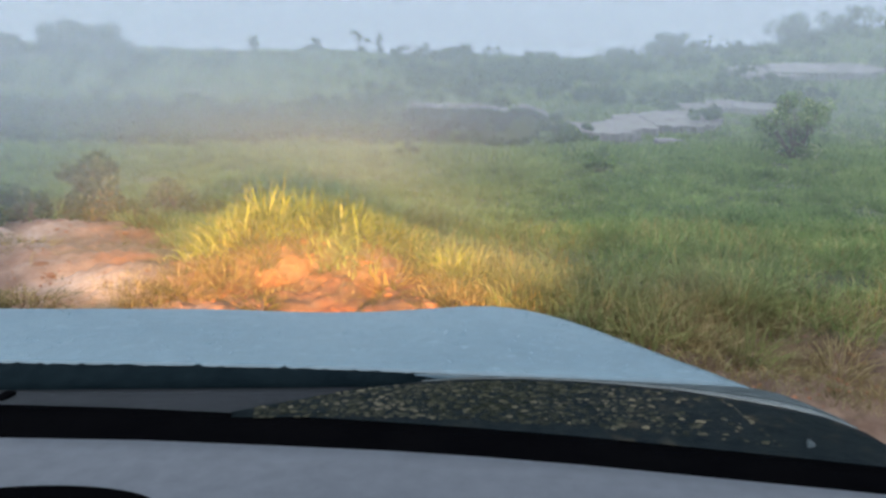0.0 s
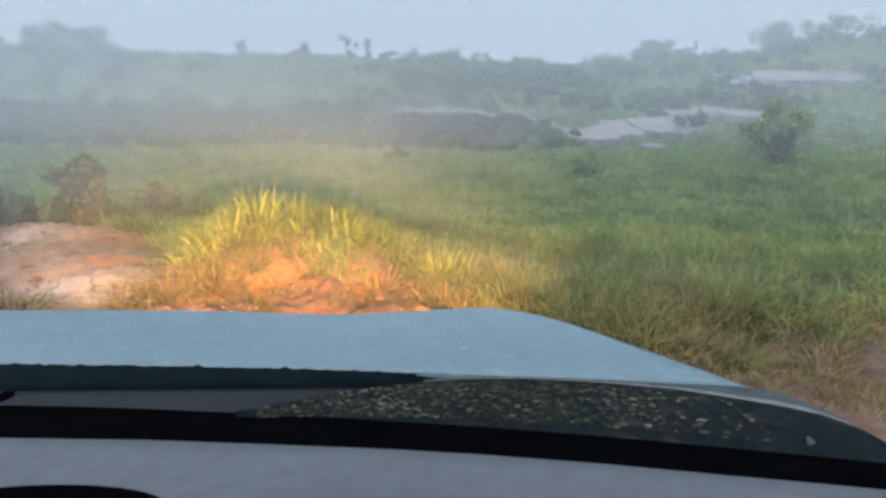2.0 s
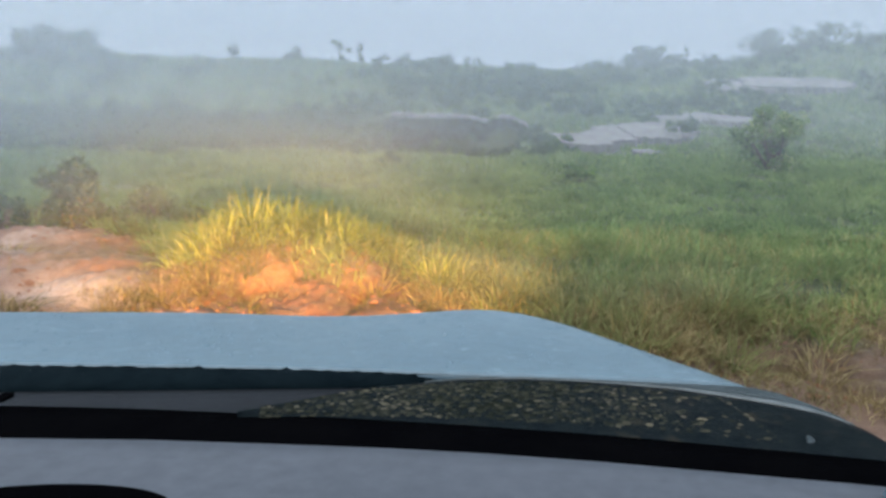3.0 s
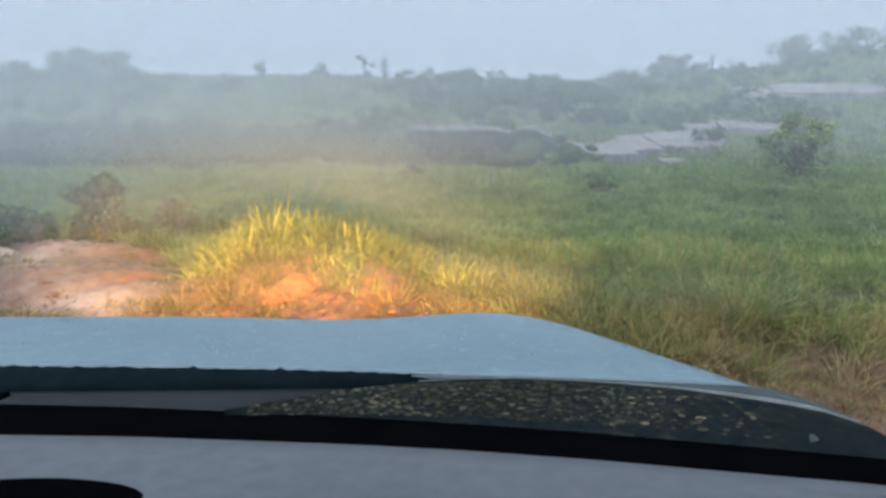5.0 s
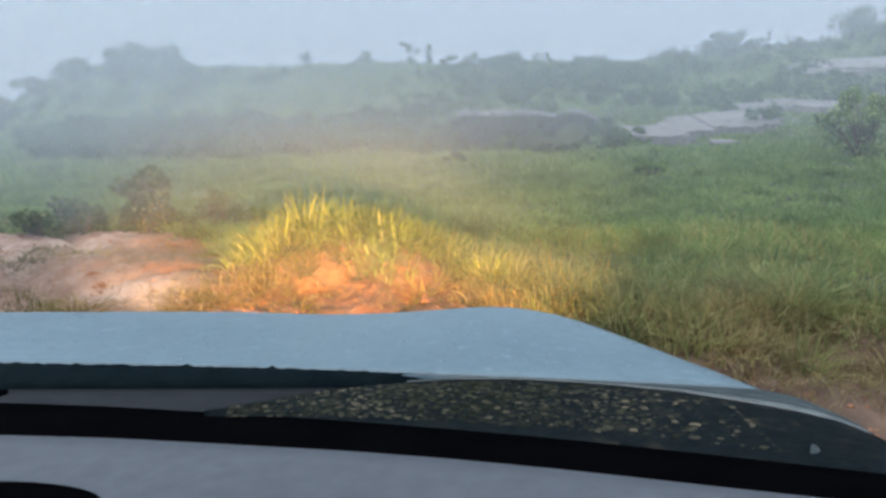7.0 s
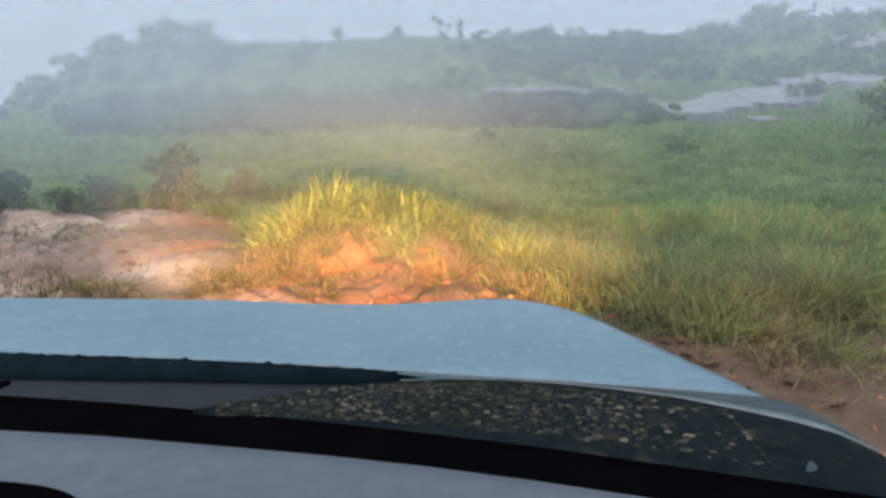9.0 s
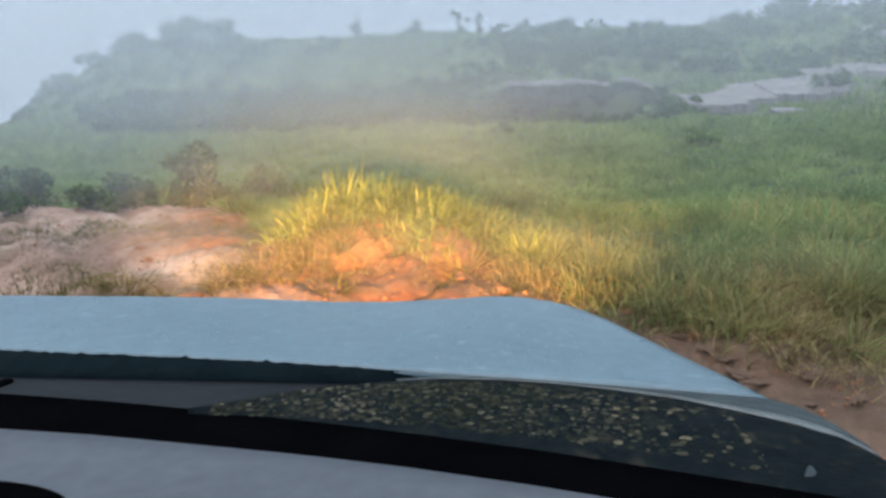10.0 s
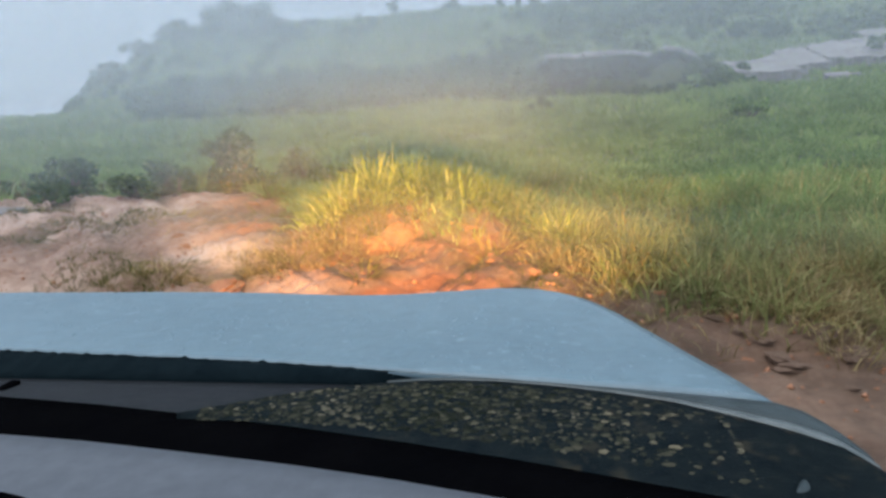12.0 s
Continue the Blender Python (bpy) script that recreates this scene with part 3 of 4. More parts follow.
grow("bank_thatch", 30000, -0.62, 0.02, 4.0, 5.0, 0.04, 0.13, 0.006, 23, "brown dead thatch hanging over the bank below the lit clump", MAT_VERGE, 3, 1.8, 0.2, 18,
     lambda x, y: 0.8 * np.exp(-((x + 1.2) / 0.34) ** 2 - ((y - 4.74) / 0.16) ** 2) + 0.7 * np.exp(-((x + 1.68) / 0.28) ** 2 - ((y - 4.4) / 0.16) ** 2)
     + 0.7 * np.exp(-((x + 2.35) / 0.26) ** 2 - ((y - 4.15) / 0.12) ** 2) + 0.25 * np.exp(-((x + 0.85) / 0.3) ** 2 - ((y - 4.45) / 0.15) ** 2))


def tussock(x, y, radius, height, count, seed, label, mat=None, category="grass clump", group="grass tussocks", broad=1.0):
    """A clump of arching blades that spring from one root."""
    gen = np.random.default_rng(seed)
    count = int(count * (1.35 if broad == 1 else 1.9))
    r = radius * 0.45 * np.sqrt(gen.uniform(0, 1, count))
    a = gen.uniform(0, 2 * np.pi, count)
    bx, by = r * np.cos(a), r * np.sin(a)
    out = a + gen.normal(0, 0.6, count)
    h = height * gen.beta(3.0, 2.2, count) * 1.12
    spread = gen.beta(1.3, 1.3, count) * 2.5 * radius * (0.45 + 0.55 * r / max(radius * 0.45, 1e-3))
    z0 = ground_z(x + bx, y + by)
    w = gen.uniform(0.0025, 0.007, count) * (0.6 + 0.6 * height) * broad
    side = gen.uniform(0, 2 * np.pi, count)
    rows = []
    segs = 5
    for k in range(segs + 1):
        f = k / segs
        o = spread * f ** 1.25
        zz = h * (1.2 * f - (0.1 + 0.52 * (spread / radius)) * f ** 2.2)
        ww = w * (1 - f) ** 0.6 * (1 if broad == 1 else 0.35 + 1.3 * math.sin(math.pi * min(f, 0.75)))
        for sgn in (-1, 1):
            rows.append(np.stack([x + bx + np.cos(out) * o + sgn * ww * np.cos(side), y + by + np.sin(out) * o + sgn * ww * np.sin(side), z0 - 0.03 + zz], 1))
    v = np.stack(rows, 1)
    per = v.shape[1]
    faces = []
    for k in range(segs):
        p = 2 * k
        faces += [(p, p + 1, p + 3), (p, p + 3, p + 2)]
    t = (np.arange(count)[:, None, None] * per + np.array(faces)[None]).reshape(-1, 3)
    me = tri_mesh("grass_tussock", v.reshape(-1, 3), t, mat or MAT_TUSSOCK)
    return tagged(part("grass_tussock", me), label, category, group)


CLUMPS = [  # place, spread, height, blades, look
    (-1.36, 5.10, 0.32, 0.32, 360, "arching grass tussock lit yellow on the bank", MAT_TUSSOCK),
    (-1.08, 5.22, 0.35, 0.44, 400, "tall spiky grass tussock on top of the bank", MAT_TUSSOCK),
    (-0.84, 5.32, 0.33, 0.40, 360, "wide grass tussock on top of the bank", MAT_TUSSOCK),
    (-0.62, 5.18, 0.30, 0.32, 340, "leafy grass tussock at the edge of the bank", MAT_TUSSOCK),
    (-0.42, 5.32, 0.26, 0.32, 300, "bushy grass tussock on the crest of the bank", MAT_TUSSOCK),
    (-0.17, 5.22, 0.25, 0.28, 300, "loose grass tussock above the bare bank", MAT_TUSSOCK),
    (0.08, 5.35, 0.25, 0.28, 300, "bright grass tussock on the crest of the bank", MAT_TUSSOCK),
    (0.32, 4.82, 0.25, 0.28, 300, "drooping yellow-green tussock on the bank's shoulder", MAT_TUSSOCK),
    (-1.52, 5.05, 0.23, 0.22, 220, "small yellow-green tussock hanging over the mud", MAT_TUSSOCK),
    (-1.20, 4.94, 0.23, 0.22, 220, "low bushy tussock on the bank's foot", MAT_TUSSOCK),
    (-0.94, 5.04, 0.23, 0.28, 240, "drooping grass tussock over dead leaves", MAT_TUSSOCK),
    (-0.62, 4.72, 0.2, 0.16, 200, "dead brown grass hanging over orange earth", MAT_WEED),
    (-0.28, 4.78, 0.18, 0.16, 160, "thin dead tuft on the bank's face", MAT_DRY),
    (-0.74, 4.88, 0.22, 0.24, 260, "tangle of dead brown leaves under the lit clump", MAT_WEED),
    (-1.02, 4.78, 0.28, 0.24, 420, "dark mat of dead leaves on the bank", MAT_WEED),
    # dead stems whose dark colour also serves as the clump's inner shade
    (-1.16, 4.92, 0.24, 0.26, 420, "dark dead stems that stand in for shade inside the clump", MAT_WEED),
    (-1.36, 4.74, 0.26, 0.20, 360, "brown dead grass hanging over the bank", MAT_WEED),
    (0.45, 4.75, 0.32, 0.36, 420, "yellowish grass tussock at the mud's edge", MAT_NEAR),
    (0.85, 4.55, 0.32, 0.34, 420, "drooping grass tussock beside the track", MAT_NEAR),
    (1.45, 4.25, 0.30, 0.40, 400, "spiky pale grass tussock beside the track", MAT_NEAR),
    (2.35, 4.35, 0.40, 0.42, 520, "dense green tussock beside the track", MAT_NEAR),
    (1.15, 4.0, 0.28, 0.26, 320, "drooping brownish tussock at the edge of red earth", MAT_VERGE),
    (1.75, 3.75, 0.28, 0.26, 320, "ragged brownish tussock on red earth", MAT_VERGE),
    (2.05, 3.65, 0.32, 0.32, 380, "pale green tussock on the track's edge", MAT_NEAR),
    (2.55, 3.55, 0.28, 0.28, 320, "low ragged tussock on red earth", MAT_VERGE),
    (0.35, 4.45, 0.24, 0.22, 260, "low tussock at the foot of the grass", MAT_VERGE),
    (0.70, 4.2, 0.24, 0.22, 260, "small ragged tussock at the foot of the grass", MAT_NEAR),
    (-1.55, 4.5, 0.34, 0.20, 320, "flattened dead brown grass on the bank", MAT_WEED),
    (-0.1, 4.6, 0.28, 0.24, 280, "straw-coloured grass above orange mud", MAT_DRY),
    (-2.15, 5.6, 0.45, 0.18, 260, "brown weedy tussock on the bank", MAT_WEED),
    (-2.9, 5.3, 0.45, 0.15, 260, "flat weedy tuft on pale mud", MAT_DRY),
    (-2.45, 4.55, 0.45, 0.13, 220, "small weedy tuft on pale mud", MAT_WEED),
    (-1.85, 4.2, 0.22, 0.15, 180, "small brownish tuft on the mud", MAT_WEED),
    (-0.95, 4.15, 0.22, 0.16, 180, "low tuft growing out of orange mud", MAT_WEED),
    (-2.35, 4.14, 0.3, 0.17, 420, "dense brown-green tuft on pale sand", MAT_WEED),
    (-1.68, 4.38, 0.3, 0.18, 420, "matted brownish grass on the mud bank", MAT_VERGE),
    (-1.24, 4.62, 0.3, 0.18, 420, "matted dead grass at the foot of the clump", MAT_VERGE),
    (-3.6, 4.9, 0.45, 0.14, 220, "low brown tuft on pale sand", MAT_WEED)]
for k, (tx, ty, spread, tall, count, label, mat) in enumerate(CLUMPS):
    tussock(tx, ty, spread, tall, int(count * (1.0 if mat is MAT_TUSSOCK else 0.5)), 21 + k, label, mat)

LANCE = [(-1.56, 4.86, 0.24), (-1.46, 4.98, 0.3), (-1.36, 4.88, 0.3), (-1.22, 4.98, 0.34), (-1.62, 5.05, 0.2), (-0.72, 4.98, 0.26), (-0.5, 5.02, 0.24), (-0.36, 4.96, 0.22)]
for k, (tx, ty, tall) in enumerate(LANCE):
    tussock(tx, ty + 0.06, 0.15, tall, 15, 320 + k, "plant with broad pale lance-shaped leaves on the bank", MAT_LANCE, "leafy plant", "leafy plants on the bank", 2.3)

gen_tuft = np.random.default_rng(120)
for k in range(46):
    tu, ty = gen_tuft.uniform(-0.05, 0.85), gen_tuft.uniform(4.6, 13.0)
    if ty < edge_y(tu * ty, ty) + 0.7:
        continue
    tussock(tu * ty, ty, gen_tuft.uniform(0.26, 0.55), gen_tuft.uniform(0.24, 0.42), 110 + int(10 * ty), 130 + k, "rounded green tussock standing in the meadow", MAT_GRASS)


# ---- shrubs ----
def leaves(centres, radii, count, size, gen):
    """Folded leaves gathered in uneven clumps."""
    n = len(centres)
    pick = gen.integers(0, n, count)
    d = gen.normal(0, 1, (count, 3))
    d /= np.linalg.norm(d, axis=1)[:, None]
    rad = radii[pick] * gen.uniform(0.25, 1.08, count) ** 0.6
    c = centres[pick] + d * rad[:, None] * np.array([1, 1, 0.85])
    u = gen.normal(0, 1, (count, 3))
    u /= np.linalg.norm(u, axis=1)[:, None]
    w = np.cross(u, gen.normal(0, 1, (count, 3)))
    w /= np.linalg.norm(w, axis=1)[:, None]
    nn = np.cross(u, w)
    s = size * gen.uniform(0.6, 1.3, count)[:, None]
    v = np.stack([c - u * s, c + w * s * 0.35 + nn * s * 0.12, c + u * s, c - w * s * 0.35 + nn * s * 0.12], 1)
    t = (np.arange(count)[:, None, None] * 4 + np.array([(0, 1, 2), (0, 2, 3)])[None]).reshape(-1, 3)
    return v.reshape(-1, 3), t


def limb(bm, path, r0, r1, n=6):
    rings = []
    for k, p in enumerate(path):
        r = r0 + (r1 - r0) * k / (len(path) - 1)
        rings.append([bm.verts.new((p[0] + r * math.cos(6.2832 * j / n), p[1] + r * math.sin(6.2832 * j / n), p[2])) for j in range(n)])
    for a, b in zip(rings, rings[1:]):
        for j in range(n):
            bm.faces.new((a[j], a[(j + 1) % n], b[(j + 1) % n], b[j]))
    bm.faces.new(rings[-1])


def shrub(x, y, width, height, seed, label, clumps=14, count=900, size=0.05, mat=None, category="shrub", group="hillside shrubs", sparse=1.0, skirt=0.3):
    """A shrub: forked stems and a crown of many small leaves in clumps."""
    gen = np.random.default_rng(seed)
    base = new("shrub")
    base.location = (x, y, float(ground_z(x, y)))
    tips = []
    bm = bmesh.new()
    for k in range(clumps):
        a = gen.uniform(0, 6.283)
        rr = width / 2 * gen.uniform(0.1, 0.85)
        hh = height * gen.uniform(skirt, 0.9) * (1 - 0.35 * (2 * rr / width) ** 2)
        tip = (rr * math.cos(a), rr * math.sin(a), hh)
        tips.append(tip)
        mids = [(tip[0] * f ** 1.5 + 0.03 * width * gen.normal(), tip[1] * f ** 1.5 + 0.03 * width * gen.normal(), -0.05 + (hh + 0.05) * f) for f in (0.35, 0.7)]
        limb(bm, [(0.02 * gen.normal(), 0.02 * gen.normal(), -0.06), *mids, tip], 0.016 * height + 0.004, 0.004 * height + 0.002)
    part("stems", bm_mesh("stems", bm, MAT_BARK), base)
    tips = np.array(tips)
    radii = gen.uniform(0.12, 0.24, clumps) * min(width, height * 1.3) * sparse
    v, t = leaves(tips, radii, count, size, gen)
    part("crown", tri_mesh("crown", v, t, mat or MAT_LEAF), base)
    tagged(base, label, category, group)
    return base


shrub(-3.25, 7.2, 0.72, 0.72, 41, "dark leafy shrub at the meadow's edge", 34, 1500, 0.05, MAT_SHRUB, sparse=0.8, skirt=0.1)
shrub(-2.55, 7.6, 0.75, 0.40, 42, "low broad shrub in meadow grass", 18, 800, 0.034, MAT_SHRUB)
shrub(-4.05, 7.1, 0.42, 0.40, 43, "small upright shrub behind the mud bank", 16, 600, 0.036, MAT_SHRUB)
shrub(-5.15, 7.0, 0.75, 0.45, 44, "dark rounded shrub beside pale mud", 20, 900, 0.044, skirt=0.12)
shrub(-3.9, 6.3, 0.65, 0.28, 45, "low scrubby bush on the bank", 16, 700, 0.034, MAT_SHRUB)
shrub(-4.75, 6.2, 0.6, 0.28, 46, "low dark bush on the bank", 12, 600, 0.03)
shrub(-2.0, 7.3, 0.45, 0.28, 47, "small pale-leaved shrub in the meadow behind the bank", 9, 400, 0.03, MAT_LEAF_PALE)
shrub(7.55, 12.0, 1.55, 1.35, 48, "pale-green flowering shrub in the meadow", 44, 1900, 0.062, MAT_BUSH, sparse=0.62, skirt=0.08)
shrub(4.55, 19.9, 1.3, 0.8, 49, "pale-green bush below the rock ledge", 18, 1100, 0.07, MAT_BUSH, skirt=0.08)
shrub(0.3, 15.5, 0.8, 0.35, 50, "dark low shrub in the meadow", 9, 500, 0.06)
shrub(10.9, 22.6, 1.3, 0.75, 51, "dark shrub between rock slabs", 12, 800, 0.08)
shrub(3.6, 11.5, 0.9, 0.35, 58, "low green bush in the meadow", 12, 600, 0.045, MAT_LEAF_PALE)
shrub(3.0, 20.8, 1.5, 0.5, 59, "dark shrub growing under the rock ledge", 14, 800, 0.08, skirt=0.05)
shrub(-0.35, 20.75, 1.9, 1.15, 75, "dark scrub at the foot of the rock ledge", 18, 1300, 0.08, skirt=0.05)
shrub(0.7, 20.6, 1.3, 0.6, 76, "low dark scrub below the rock ledge", 14, 900, 0.08, skirt=0.05)
shrub(4.9, 21.0, 1.3, 0.9, 77, "dark bush where the rock ledge ends", 16, 1100, 0.08, skirt=0.05)
shrub(1.7, 20.2, 1.8, 0.55, 78, "dark low scrub spreading below the rock ledge", 16, 1100, 0.08, skirt=0.05)
shrub(3.9, 20.1, 1.7, 0.55, 79, "dark tangled scrub below the rock ledge", 16, 1100, 0.08, skirt=0.05)
shrub(3.45, 21.3, 0.9, 0.4, 83, "small dark scrub on the rim of the rock ledge", 12, 700, 0.08, skirt=0.05)
shrub(5.25, 21.2, 1.3, 0.8, 84, "dark scrub hanging over the end of the rock ledge", 16, 1100, 0.08, skirt=0.05)
shrub(2.2, 20.75, 1.1, 0.9, 85, "dark scrub climbing the face of the rock ledge", 14, 900, 0.08, skirt=0.05)
gen_scrub = np.random.default_rng(140)
for k in range(12):  # low scrub along the top of the mud bank
    bx = -6.3 + 0.37 * k + gen_scrub.uniform(-0.12, 0.12)
    by = 6.85 + gen_scrub.uniform(-0.35, 0.5) + 0.02 * bx
    shrub(bx, by, gen_scrub.uniform(0.45, 0.8), gen_scrub.uniform(0.18, 0.32), 141 + k, "low dark scrub along the top of the mud bank", 9, 420, 0.028,
          MAT_WEED if k % 3 == 0 else MAT_LEAF, skirt=0.05, group="scrub along the bank")
# along the brow
shrub(-15.6, 33.5, 3.4, 1.6, 61, "large misty bush on the brow of the hill", 32, 3600, 0.1, skirt=0.06)
shrub(-13.6, 33.5, 2.4, 1.5, 62, "tall rounded misty tree on the hill's brow", 28, 3000, 0.1, category="tree", skirt=0.06)
shrub(-17.6, 32.5, 2.0, 1.1, 63, "low misty bush on the hill's shoulder", 20, 1600, 0.1, skirt=0.06)
shrub(-19.3, 32.0, 2.2, 1.0, 73, "spreading misty bush on the falling shoulder", 20, 1600, 0.1, skirt=0.06)
shrub(-21.0, 31.5, 2.0, 0.9, 74, "dark misty bush at the hill's foot", 20, 1600, 0.1, skirt=0.06)
shrub(-7.7, 38.3, 0.75, 1.1, 64, "small lone shrub on the hill's brow", 7, 260, 0.11, skirt=0.06)
shrub(-4.4, 38.3, 1.6, 0.8, 65, "low misty shrub on the brow", 10, 420, 0.12, skirt=0.06)
shrub(-1.9, 38.3, 1.1, 1.7, 66, "sparse upright shrub with bare twigs on the brow", 9, 380, 0.11, sparse=0.7, skirt=0.06)
shrub(-0.8, 38.3, 1.2, 1.9, 67, "thin forked shrub on the brow", 8, 300, 0.11, sparse=0.55, skirt=0.06)
shrub(0.3, 38.3, 0.9, 0.9, 68, "small shrub on the brow beside taller ones", 7, 240, 0.11, skirt=0.06)
shrub(16.4, 38.5, 3.8, 1.6, 69, "broad dark bush on the brow of the hill", 30, 3200, 0.1, skirt=0.06)
shrub(18.6, 38.5, 0.8, 1.5, 70, "thin upright shrub beside a broad bush", 7, 240, 0.11, sparse=0.6, skirt=0.06)
shrub(25.2, 41.0, 3.4, 2.6, 71, "tall misty tree on the hill's brow", 34, 4200, 0.11, category="tree", skirt=0.06)
shrub(29.0, 41.5, 6.0, 2.3, 72, "wide misty thicket on the hill's brow", 36, 4800, 0.11, skirt=0.06)


def scrub_field():
    """Low dark scrub over the steep part of the hill."""
    gen = np.random.default_rng(81)
    vs, ts, off = [], [], 0
    for k in range(840):
        y = gen.uniform(20.5, 38) if k < 420 else gen.uniform(19.8, 24.0) if k < 640 else gen.uniform(25, 36) if k < 760 else gen.uniform(20.2, 21.0)
        u = gen.uniform(-0.85, 0.85) if k < 420 else gen.uniform(-0.62, 0.02) if k < 640 else gen.uniform(0.0, 0.7) if k < 760 else gen.uniform(-0.02, 0.30)
        x = u * y
        if (k < 760 and not off_rock(np.array([x]), np.array([y]))[0]) or (k < 760 and u > 0.2 and y < 25) or (k < 420 and noise.noise(Vector((x * 0.12, y * 0.15, 4))) < -0.05):
            continue
        w, h = gen.uniform(0.4, 1.2) * (1 + 0.04 * max(0, y - 26)), gen.uniform(0.28, 0.72) * (1 + 0.03 * max(0, y - 26))
        if k >= 760:
            w, h = 0.5 * w, 0.6 * h
        m = 5
        c = np.stack([x + gen.normal(0, w * 0.4, m), y + gen.normal(0, w * 0.4, m), np.zeros(m)], 1)
        c[:, 2] = ground_z(c[:, 0], c[:, 1]) + gen.uniform(0.15, 0.8, m) * h
        v, t = leaves(c, gen.uniform(0.25, 0.5, m) * w * 0.7, 170, 0.11, gen)
        vs.append(v)
        ts.append(t + off)
        off += len(v)
    tagged(part("hill_scrub", tri_mesh("hill_scrub", np.concatenate(vs), np.concatenate(ts), MAT_LEAF)),
           "dark low scrub scattered over the misty hillside", "scrub", kind="stuff")


scrub_field()


# ---- stones ----
def stone(x, y, size, shape, gen):
    ob = part("stone", shape)
    ob.location = (x, y, float(ground_z(x, y)) - 0.2 * size)
    ob.scale = (size * gen.uniform(0.9, 1.7), size * gen.uniform(0.8, 1.2), size * gen.uniform(0.5, 0.9))
    ob.rotation_euler = (gen.uniform(-0.2, 0.2), gen.uniform(-0.2, 0.2), gen.uniform(0, 6.28))
    return ob


def stones():
    gen = np.random.default_rng(91)
    shapes = [boulder(k + 1.5, 1, 1, 0.7, MAT_STONE, 0.75, 3) for k in range(7)]
    made = 0
    while made < 72:
        u, y = (gen.uniform(-0.8, 0.8), gen.uniform(3.2, 6.3)) if made < 52 else (gen.uniform(-0.3, 0.1), gen.uniform(4.2, 4.9))
        if grassiness(u * y, y) > 0.6:
            continue
        size = gen.uniform(0.012, 0.038) if made > 3 else gen.uniform(0.05, 0.07)
        tagged(stone(u * y, y, size, shapes[made % 7], gen), "orange-brown sandstone lump lying on wet mud", "stone", "stones on the track")
        made += 1
    brown = [boulder(k + 21.5, 1, 1, 0.7, MAT_BROWN_STONE, 0.75, 3) for k in range(4)]
    for k in range(16):  # flat brown stones broken out of the bank beside the car
        x, y = gen.uniform(0.75, 2.0), gen.uniform(3.15, 3.75)
        ob = stone(x, y, gen.uniform(0.025, 0.07), brown[k % 4], gen)
        ob.scale.z *= 0.6
        tagged(ob, "flat brown stone bedded in broken red earth", "stone", "stones on the track")
    tagged(stone(-1.9, 4.04, 0.13, shapes[2], gen), "large red-orange sandstone block on pale mud", "stone", "stones on the track")


stones()


def pebbles():
    gen = np.random.default_rng(92)
    n = 4200
    x, y = scatter(gen, n, -0.9, 0.8, 2.8, 6.8)
    keep = grassiness(x, y) < 0.7
    x, y = x[keep], y[keep]
    n = len(x)
    r = gen.uniform(0.006, 0.02, n) * gen.uniform(0.5, 1.2, n)
    z = ground_z(x, y)
    d = np.array([(1, 0, 0), (0, 1, 0), (-1, 0, 0), (0, -1, 0), (0, 0, 0.8), (0, 0, -0.4)])
    j = gen.uniform(0.7, 1.35, (n, 6, 1))
    v = np.stack([x, y, z], 1)[:, None] + d[None] * j * r[:, None, None]
    f = np.array([(0, 1, 4), (1, 2, 4), (2, 3, 4), (3, 0, 4), (1, 0, 5), (2, 1, 5), (3, 2, 5), (0, 3, 5)])
    t = (np.arange(n)[:, None, None] * 6 + f[None]).reshape(-1, 3)
    tagged(part("pebbles", tri_mesh("pebbles", v.reshape(-1, 3), t, MAT_STONE)), "orange gravel and pebbles strewn over the mud", "gravel", kind="stuff")


pebbles()


# ---- mist ----
def mist(name, y, u0, u1, z0, z1, density, peak, scale, label, bow=0.0):
    """An upright bank of thin mist across the slope."""
    nu, nz = 70, 40
    uu, zz = np.meshgrid(np.linspace(u0, u1, nu), np.linspace(z0, z1, nz))
    yy = y + bow * uu ** 2
    v = np.stack([uu * y, yy, zz], -1).reshape(-1, 3)
    i = (np.arange(nz - 1)[:, None] * nu + np.arange(nu - 1)[None]).ravel()
    t = np.concatenate([np.stack([i, i + 1, i + nu + 1], 1), np.stack([i, i + nu + 1, i + nu], 1)])
    me = tri_mesh(name, v, t, mist_material(name, peak, scale))
    me.polygons.foreach_set("use_smooth", [True] * len(me.polygons))
    at = me.attributes.new("thickness", "FLOAT", "POINT")
    at.data.foreach_set("value", np.clip(density(uu, zz, ground_z(uu * y, yy)), 0, 1).ravel().astype(np.float32))
    tagged(part(name, me), label, "mist", kind="stuff")


# thin veils one behind the other, denser over the low ground to one side
mist("brow_mist", 35.0, -1.6, 1.6, 2.0, 34.0, lambda u, z, g: soft(z - g, -0.4, 1.6), 0.245, 0.06, "pale mist between the shrubs along the brow")
mist("hill_mist", 27.0, -1.6, 1.6, 1.2, 26.0, lambda u, z, g: (0.85 + 0.15 * soft(-u, -0.2, 0.6)) * soft(z - g, 0.0, 2.2), 0.245, 0.08, "grey mist creeping over the hillside")
mist("far_mist", 19.4, -1.5, 1.5, 1.0, 20.0, lambda u, z, g: (0.8 + 0.2 * soft(-u, -0.3, 0.5)) * soft(z - g, 0.0, 1.7), 0.245, 0.08, "pale grey mist hanging before the hilltop")
mist("meadow_mist", 14.0, -1.5, 1.4, 0.9, 15.0, lambda u, z, g: (0.6 + 0.3 * soft(-u, -0.3, 0.5)) * soft(z - g, 0.0, 1.3), 0.245, 0.12, "grey mist drifting over the meadow")
